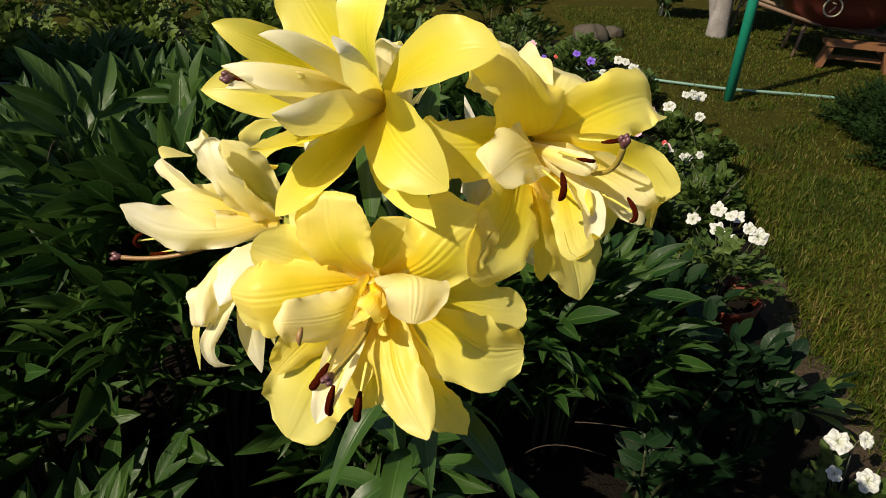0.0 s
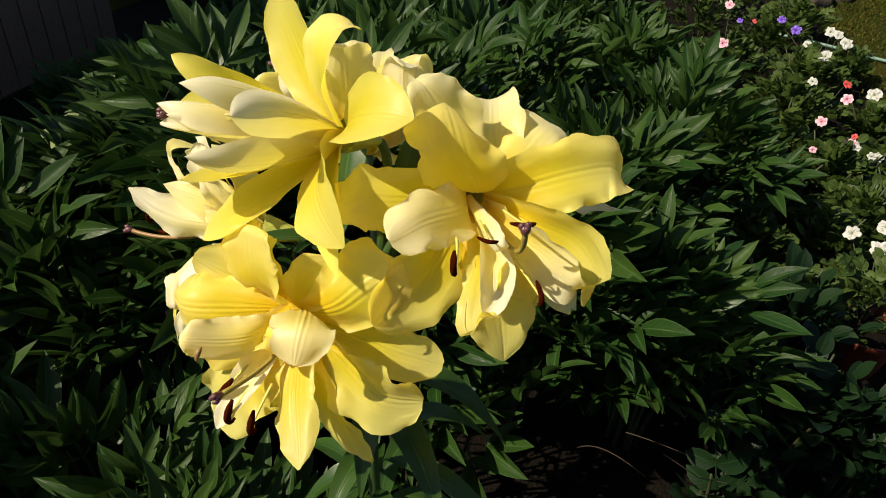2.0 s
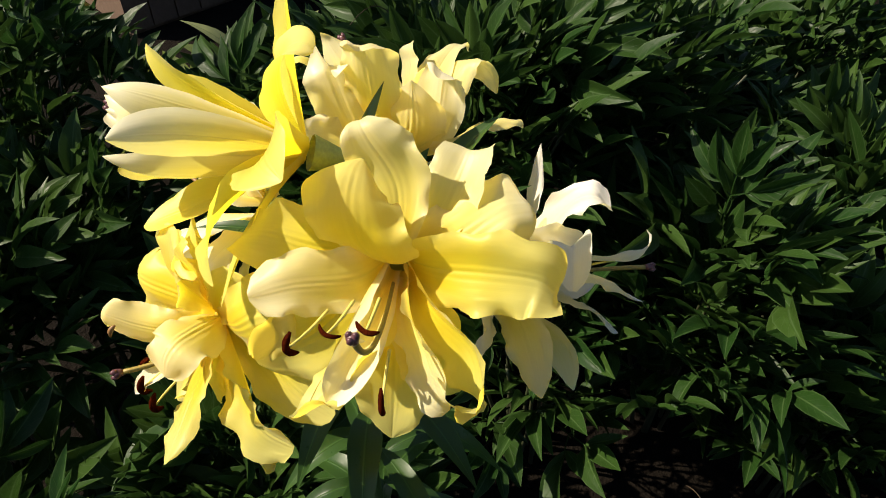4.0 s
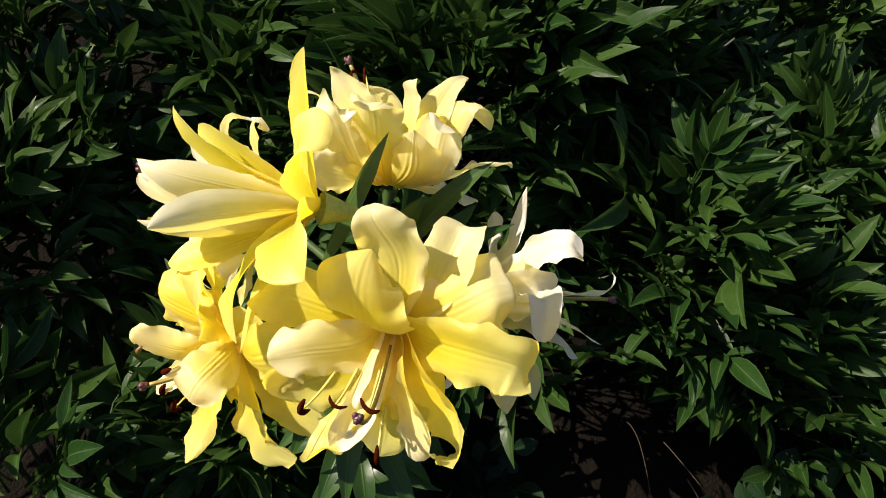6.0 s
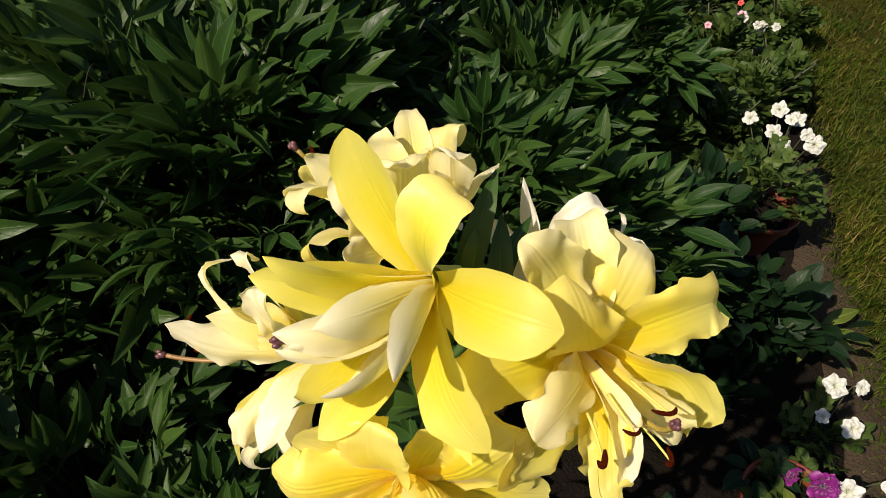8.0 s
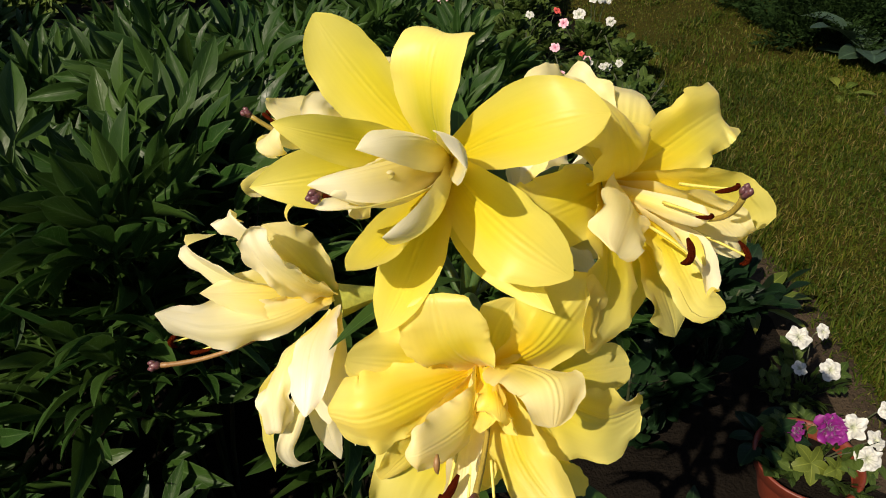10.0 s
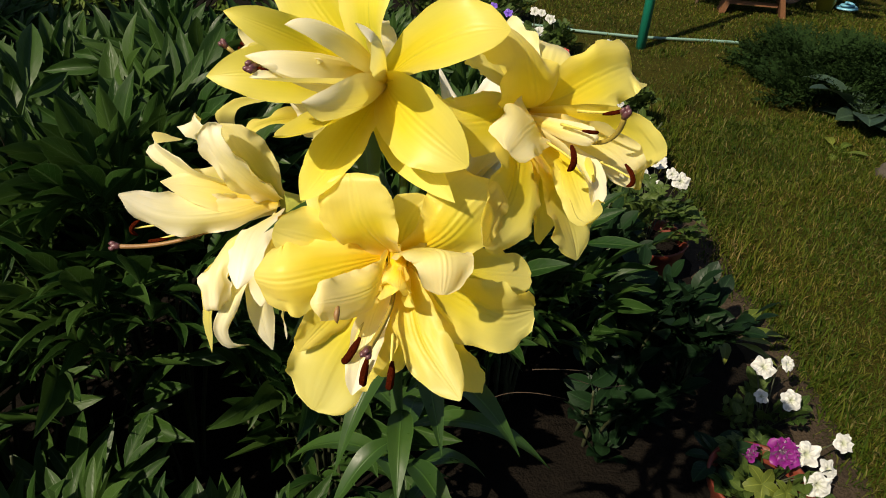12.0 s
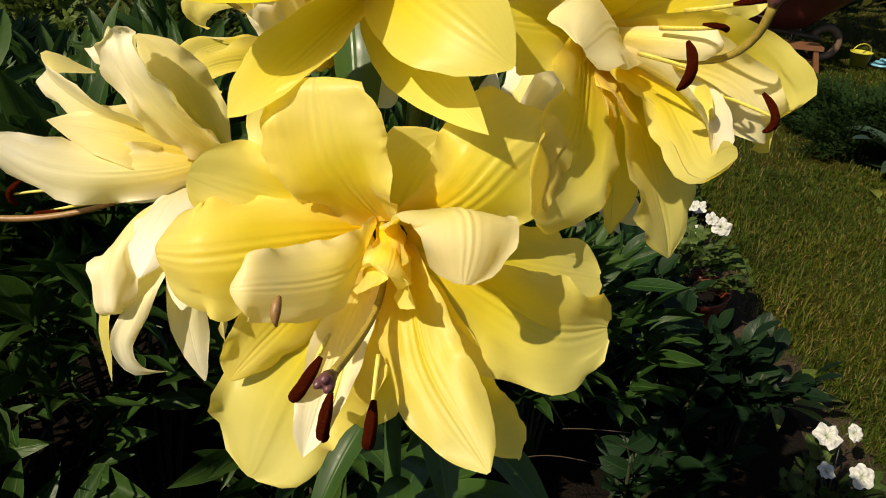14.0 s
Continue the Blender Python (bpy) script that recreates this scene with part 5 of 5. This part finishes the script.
# ---- broad-leaved plants ----
def clump(name, x, y, z, n, length, width, mat, label, category, seed, lift=0.6, profile=OVATE, group="", droop=0.35, sides=(0, 6.283)):
    r = random.Random(seed)
    b = thing(name, (x, y, z), label, category, group)
    for k in range(n):
        a = sides[0] + (sides[1] - sides[0]) * ((k * 0.618) % 1.0) + r.uniform(-0.2, 0.2)
        L = length * r.uniform(0.7, 1.1)
        st = L * r.uniform(0.2, 0.6)
        el = lift * r.uniform(0.5, 1.3)
        g = Geo()
        q = (math.cos(a) * st, math.sin(a) * st, st * el)
        g.tube([(0, 0, 0), (q[0] * 0.5, q[1] * 0.5, q[2] * 0.7), q], [0.004, 0.003, 0.0025], 5, False)
        g.add(leaflet(L, width * L, r.uniform(0.5, 1.3) * droop, 0.16, profile, 9, 7, q, a, el * 0.55, r.uniform(-0.3, 0.3), 0.06, r.uniform(0, 6)))
        part("leaf", g, mat, b)
    return b


clump("lime_hosta", 1.09, 1.585, 0.03, 10, 0.125, 0.36, LIME_LEAF, "small pale yellow-green plant with broad leaves", "hosta", 1, 0.7, LANCE)
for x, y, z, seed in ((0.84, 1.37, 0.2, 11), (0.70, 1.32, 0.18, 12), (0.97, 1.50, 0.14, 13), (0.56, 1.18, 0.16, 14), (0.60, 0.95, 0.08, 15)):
    clump("rose_shoot", x, y, z - 0.18, 8, 0.075, 0.66, SHADED_ROSE_LEAF, "rose shoot with broad oval dark leaves, darkened further for shade", "rose bush", seed, 2.6, droop=0.5)
clump("dark_leaved_plant", 0.80, 1.05, 0.12, 9, 0.085, 0.62, SHADED_ROSE_LEAF, "dark glossy oval leaves beside the terracotta pot, darkened further for shade", "leafy plant", 9, 0.9)
clump("striped_hosta", -1.70, 1.50, 0.02, 24, 0.28, 0.36, CREAM_LEAF, "clump of cream-striped pale leaves in the sun", "hosta", 2, 1.5, LANCE)
clump("variegated_plant", -1.66, 1.22, 0.02, 18, 0.3, 0.34, LIME_LEAF, "pale yellow-green leaf clump in the sun", "leafy plant", 6, 1.4, LANCE)
clump("blue_hosta", 2.80, 3.34, 0.0, 16, 0.25, 0.72, HOSTA_LEAF, "grey-green hosta with broad rounded leaves, darkened for shade", "hosta", 3, 0.85)
clump("lime_ground_plant", 2.40, 2.98, 0.0, 12, 0.1, 0.4, LIME_LEAF, "low yellow-green tuft at the juniper's foot", "ground plant", 4, 0.5)
clump("lobed_plant", 1.03, 0.72, 0.0, 7, 0.09, 0.8, LIME_LEAF, "bright green lobed leaves beside the pot", "ground plant", 5, 0.5)


# ---- the garden beyond the lawn ----
pole = tagged(part("clothes_pole", Geo().tube([(2.015, 4.73, -0.1), (2.03, 4.735, 0.7), (2.12, 4.72, 2.4), (2.125, 4.72, 2.41)], [0.034, 0.034, 0.034, 0.01], 18), GREEN_PAINT), "teal-green painted metal pole standing in the lawn", "pole")
rope = tagged(part("white_rope", Geo().tube(bezier([(2.085, 4.68, 1.06), (2.12, 4.66, 1.0), (2.14, 4.66, 0.93), (2.13, 4.66, 0.86)], 8), [0.012, 0.014, 0.013, 0.012, 0.012, 0.011, 0.01, 0.006], 8), PALE_PAINT), "short white cloth strip tied to the green pole", "cloth strip")
hose_pts = [(1.0, 5.38, 0.012), (1.35, 5.22, 0.018), (1.63, 5.09, 0.02), (2.08, 4.925, 0.022), (2.42, 4.85, 0.022), (2.82, 4.80, 0.016)]
hp = np.array(hose_pts)
fine = np.stack([np.interp(np.linspace(0, 5, 60), range(6), hp[:, k]) for k in range(3)], 1)
fine[:, 1] += 0.012 * np.sin(np.linspace(0, 9, 60))
fine[:, 2] += 0.016
tagged(part("garden_hose", Geo().tube(fine, 0.0105, 10), HOSE), "pale teal garden hose lying across the lawn", "hose")
q = np.linspace(0, 1, 40)
tagged(part("garden_hose", Geo().tube(np.stack([-3.4 + 2.4 * q, 4.4 + 0.25 * q + 0.03 * np.sin(q * 9), 0.03 + 0 * q], 1), 0.0125, 10), HOSE), "teal garden hose lying between the beds", "hose")

bench = thing("garden_bench", (3.37, 5.71, 0), "small low orange-brown wooden bench with splayed legs", "bench")
bench.rotation_euler[2] = radians(-19)
part("seat", Geo().box((-0.25, -0.1, 0.19), (0.25, 0.1, 0.22)), OLD_WOOD, bench, smooth=False)
for sx in (-1, 1):
    g = Geo()
    m = Matrix(((1, 0, 0.28 * sx * -1, sx * 0.25), (0, 1, 0, 0), (0, 0, 1, 0), (0, 0, 0, 1)))
    g.box((-0.02, -0.09, 0.0), (0.02, 0.09, 0.19), m)
    part("leg", g, OLD_WOOD, bench, smooth=False)
part("stretcher", Geo().box((-0.2, -0.015, 0.08), (0.2, 0.015, 0.11)), OLD_WOOD, bench, smooth=False)

tub = thing("wheelbarrow", (3.35, 6.15, 0), "dark red metal wheelbarrow with a pale round mark, in shade", "wheelbarrow")
tub.rotation_euler[2] = radians(-10)
g = Geo()
rows = []
for z, a, b in ((0.28, 0.30, 0.16), (0.285, 0.32, 0.18), (0.42, 0.42, 0.24), (0.6, 0.58, 0.32), (0.605, 0.60, 0.335), (0.59, 0.57, 0.315), (0.42, 0.40, 0.225), (0.30, 0.30, 0.16)):
    rows.append([(a * np.sign(math.cos(t)) * abs(math.cos(t)) ** 0.45 + (0.12 * (z - 0.28) / 0.3 if math.cos(t) > 0.5 else 0), b * np.sign(math.sin(t)) * abs(math.sin(t)) ** 0.45, z) for t in np.linspace(0, 6.28319, 49)])
part("tray", Geo().grid(rows + [[(0, 0, 0.30)] * 49]), DARK_RED, tub)
part("tray_floor", Geo().grid([[(0.31 * k * math.cos(t), 0.17 * k * math.sin(t), 0.283) for t in np.linspace(0, 6.28319, 33)] for k in (0, 0.5, 1)]), DARK_RED, tub)
ring = [(0.07 * math.cos(t) - 0.12, -0.245 - 0.03, 0.45 + 0.07 * math.sin(t)) for t in np.linspace(0, 6.28319, 25)]
part("round_mark", Geo().tube(ring, 0.008, 6, False), PALE_PAINT, tub, "pale ring painted on the tray")
for a, b, c, d in ((-0.02, -0.04, 0.02, 0.01), (0.02, 0.03, -0.01, 0.035)):
    part("mark_bar", Geo().tube([(-0.12 + a, -0.277, 0.45 + b), (-0.12 + c, -0.277, 0.45 + d)], 0.006, 6), PALE_PAINT, tub)
part("wheel", Geo().lathe([(0.10, -0.03), (0.14, -0.035), (0.16, 0), (0.14, 0.035), (0.10, 0.03), (0.10, -0.03)], 28), PLANK, tub, m=pose(0.55, 0, 0.16, 90, 0, 0))
for sy in (-1, 1):
    part("leg", Geo().tube([(-0.25, 0.15 * sy, 0.3), (-0.3, 0.17 * sy, 0.0)], 0.014, 8), PLANK, tub)
    part("handle", Geo().tube([(0.5, 0.05 * sy, 0.2), (-0.2, 0.18 * sy, 0.3), (-0.75, 0.24 * sy, 0.46)], 0.015, 8), PLANK, tub)

toy = thing("toy_bucket", (4.13, 5.85, 0), "small yellow-green plastic bucket on the grass", "bucket")
part("body", Geo().lathe([(0, 0), (0.06, 0), (0.085, 0.13), (0.09, 0.13), (0.09, 0.14), (0.08, 0.14), (0.055, 0.01), (0, 0.01)], 24), YELLOW_PLASTIC, toy)
part("handle", Geo().tube([(0.085 * math.cos(t), 0, 0.135 + 0.07 * math.sin(t)) for t in np.linspace(0, 3.1416, 12)], 0.005, 6), YELLOW_PLASTIC, toy)
coil = [((0.1 - 0.002 * k) * math.cos(k * 0.4) + 4.32, (0.1 - 0.002 * k) * math.sin(k * 0.4) + 5.8, 0.03 + 0.0015 * k) for k in range(40)]
tagged(part("blue_rope_coil", Geo().tube(coil, 0.012, 7), BLUE_PLASTIC), "loose coil of light blue plastic rope on grass", "rope coil")


def boulder(x, y, s, seed, label):
    g = Geo()
    rows = []
    for a in np.linspace(-1.45, 1.5708, 12):
        rows.append([])
        for b in np.linspace(0, 6.28319, 21):
            d = Vector((math.cos(a) * math.cos(b), math.cos(a) * math.sin(b), math.sin(a) * 0.65))
            k = 1 + 0.35 * noise.noise(d * 1.6 + Vector((seed, 0, 0))) + 0.1 * noise.noise(d * 5 + Vector((0, seed, 0)))
            rows[-1].append((x + d.x * s * k, y + d.y * s * k, s * 0.35 + d.z * s * k))
    return tagged(part("boulder", g.grid(rows), STONE), label, "stone", "stones of the garden")


boulder(1.35, 6.38, 0.16, 1.0, "grey field stone at the end of the border")
boulder(2.52, 2.70, 0.075, 2.0, "brownish stone at the lawn's edge")
boulder(2.74, 2.60, 0.07, 3.0, "brownish stone at the lawn's edge")
boulder(1.6, 6.6, 0.1, 4.0, "small grey field stone at the border's end")


# low, wide junipers
def juniper(x, y, rad, top, n, seed):
    r = random.Random(seed)
    b = thing("juniper_bush", (x, y, 0), "dark green spreading juniper with feathery sprays, darkened further for shade", "juniper", "junipers beside the lawn")
    for k in range(9):
        a = k * 0.7 + r.uniform(-0.2, 0.2)
        part("branch", Geo().tube(bezier([(0, 0, 0), (rad * 0.3 * math.cos(a), rad * 0.3 * math.sin(a), top * 0.2), (rad * 0.6 * math.cos(a), rad * 0.6 * math.sin(a), top * 0.3), (rad * 0.85 * math.cos(a), rad * 0.85 * math.sin(a), top * 0.3)], 8), np.linspace(0.016, 0.005, 8), 7), JUNIPER_BARK, b)
    for k in range(n):
        a, u = r.uniform(0, 6.283), r.random() ** 0.6
        h = top * math.sqrt(max(0.05, 1 - (0.93 * u) ** 2)) * r.uniform(0.45, 1.0)
        part("spray", JUNIPER[r.randrange(3)], None, b, m=aim((math.cos(a) * rad * u, math.sin(a) * rad * u, h), (math.cos(a), math.sin(a), r.uniform(0.0, 0.9)), r.uniform(-0.7, 0.7), r.uniform(0.8, 1.35)))
    return b


JUNIPER = []
for v in range(3):
    g = Geo()
    r = random.Random(v)
    for arm, (yaw, start, reach) in enumerate(((0.0, 0.0, 0.2), (0.55, 0.03, 0.13), (-0.55, 0.05, 0.13), (0.45, 0.1, 0.1), (-0.45, 0.12, 0.09))):
        d = np.array((math.cos(yaw), math.sin(yaw), r.uniform(-0.1, 0.35)))
        root = np.array((start, 0, 0.01))
        for k in range(18):
            t = k / 18
            L = 0.042 * (1.15 - t)
            g.add(leaflet(L, 0.011, 0.1, 0.1, LANCE, 3, 3, tuple(root + d * reach * t), yaw + (0.7 if k % 2 else -0.7), r.uniform(-0.5, 0.7), r.uniform(-0.5, 0.5)))
        g.tube([root, root + d * reach * 0.5, root + d * reach], [0.002, 0.0015, 0.0008], 4, False)
    g.tube([(-0.06, 0, -0.01), (0, 0, 0.01), (0.05, 0, 0.01)], [0.003, 0.0025, 0.002], 4, False)
    JUNIPER.append(g.mesh("juniper_spray", SHADED_NEEDLE))
for k, (x, y, rad, top, n) in enumerate([(3.0, 4.12, 0.38, 0.15, 170), (3.4, 3.8, 0.45, 0.2, 170), (2.8, 3.75, 0.28, 0.10, 110)]):
    juniper(x, y, rad, top, n, 30 + k)


# the shaded thicket behind
THICKET = dict(sprays=FAR_GEO, joined=FAR_LEAF, stem_mat=BARK, label="dark leafy shrub in the shade behind the lawn", category="shrub", group="shrubs of the far edge", size=2.4, stems=6)
for k, (x, y, rad, top, n) in enumerate([(2.9, 7.2, 0.7, 1.4, 130), (4.1, 6.9, 0.8, 1.6, 140), (5.3, 6.6, 0.9, 1.7, 120), (6.4, 6.0, 0.9, 1.6, 100), (3.5, 8.3, 1.0, 2.2, 120), (5.0, 8.4, 1.1, 2.4, 110), (2.3, 9.3, 0.9, 1.5, 110), (0.9, 10.2, 1.0, 1.3, 100), (-0.8, 10.4, 1.1, 1.6, 100), (-2.8, 10.4, 1.2, 1.7, 100), (-5.0, 9.6, 1.3, 1.7, 100), (2.35, 7.6, 0.35, 0.8, 60), (6.9, 7.8, 1.2, 2.2, 90)]):
    bush("shrub", x, y, rad, top, 0.1, n, seed=130 + k, **THICKET)
trunk = thing("old_tree", (2.62, 6.75, 0), "old tree trunk with pale peeling bark in shade", "tree")
part("trunk", Geo().tube(bezier([(0, 0, -0.05), (0.02, 0.02, 0.5), (-0.05, 0.05, 1.0), (0.05, 0.1, 3.2)], 20), np.linspace(0.1, 0.055, 20), 14), BARK, trunk)
part("limb", Geo().tube(bezier([(-0.01, 0.02, 0.12), (-0.12, 0, 0.4), (-0.22, 0.05, 0.9), (-0.3, 0.1, 2.2)], 14), np.linspace(0.06, 0.03, 14), 10), BARK, trunk)
# added crown above the view, set forward of the trunk to shade the shrubs
r = random.Random(3)
crown = Geo()
for k in range(150):
    a, u, z = r.uniform(0, 6.283), r.random() ** 0.5, r.uniform(2.5, 3.6)
    crown.add(FAR_GEO[k % 5], aim((-0.3 + 1.3 * u * math.cos(a), -1.7 + 1.2 * u * math.sin(a), z), (math.cos(a), math.sin(a), r.uniform(-0.4, 0.6)), r.uniform(-0.5, 0.5), 3.2))
part("crown", crown, FAR_LEAF, trunk)
# added limbs that reach out to the unseen crown
for tip in ((-1.0, -2.0, 3.1), (0.2, -2.3, 3.0), (-0.3, -1.0, 3.2)):
    part("limb", Geo().tube(bezier([(0.0, 0.06, 1.9), (0.02, 0.0, 2.6), (tip[0] * 0.5, tip[1] * 0.5, 3.0), tip], 12), np.linspace(0.05, 0.012, 12), 8), BARK, trunk)

# a dark board shed at the side, its boards proud of the frame
shed = thing("garden_shed", (-3.72, 2.42, 0), "dark brown board shed standing in shade", "shed")
part("frame", Geo().box((-0.93, -0.97, 0), (0.93, 0.97, 1.9)), PLANK, shed, smooth=False)
board = Geo().box((-0.008, -0.058, 0.0), (0.008, 0.058, 1.9)).mesh("board", PLANK, False)
for k in range(16):
    part("board", board, None, shed, m=pose(0.94, -0.93 + 0.124 * k, 0.02))
for k in range(15):
    part("board", board, None, shed, m=pose(-0.87 + 0.124 * k, 0.98, 0.02, 0, 0, 90))
part("roof", Geo().box((-1.1, -1.15, 1.93), (1.1, 1.15, 1.99)), PLANK, shed, smooth=False)

backdrop = tagged(part("backdrop", Geo().grid([[(24 * math.cos(a), 24 * math.sin(a) + 2, z + 0.6 * noise.noise((a * 6, z, 0))) for a in np.linspace(0, 6.28319, 90)] for z in np.linspace(-0.3, 4.5, 8)]), FAR_LEAF), "ring of distant dark trees and hedges", "backdrop", kind="structure")
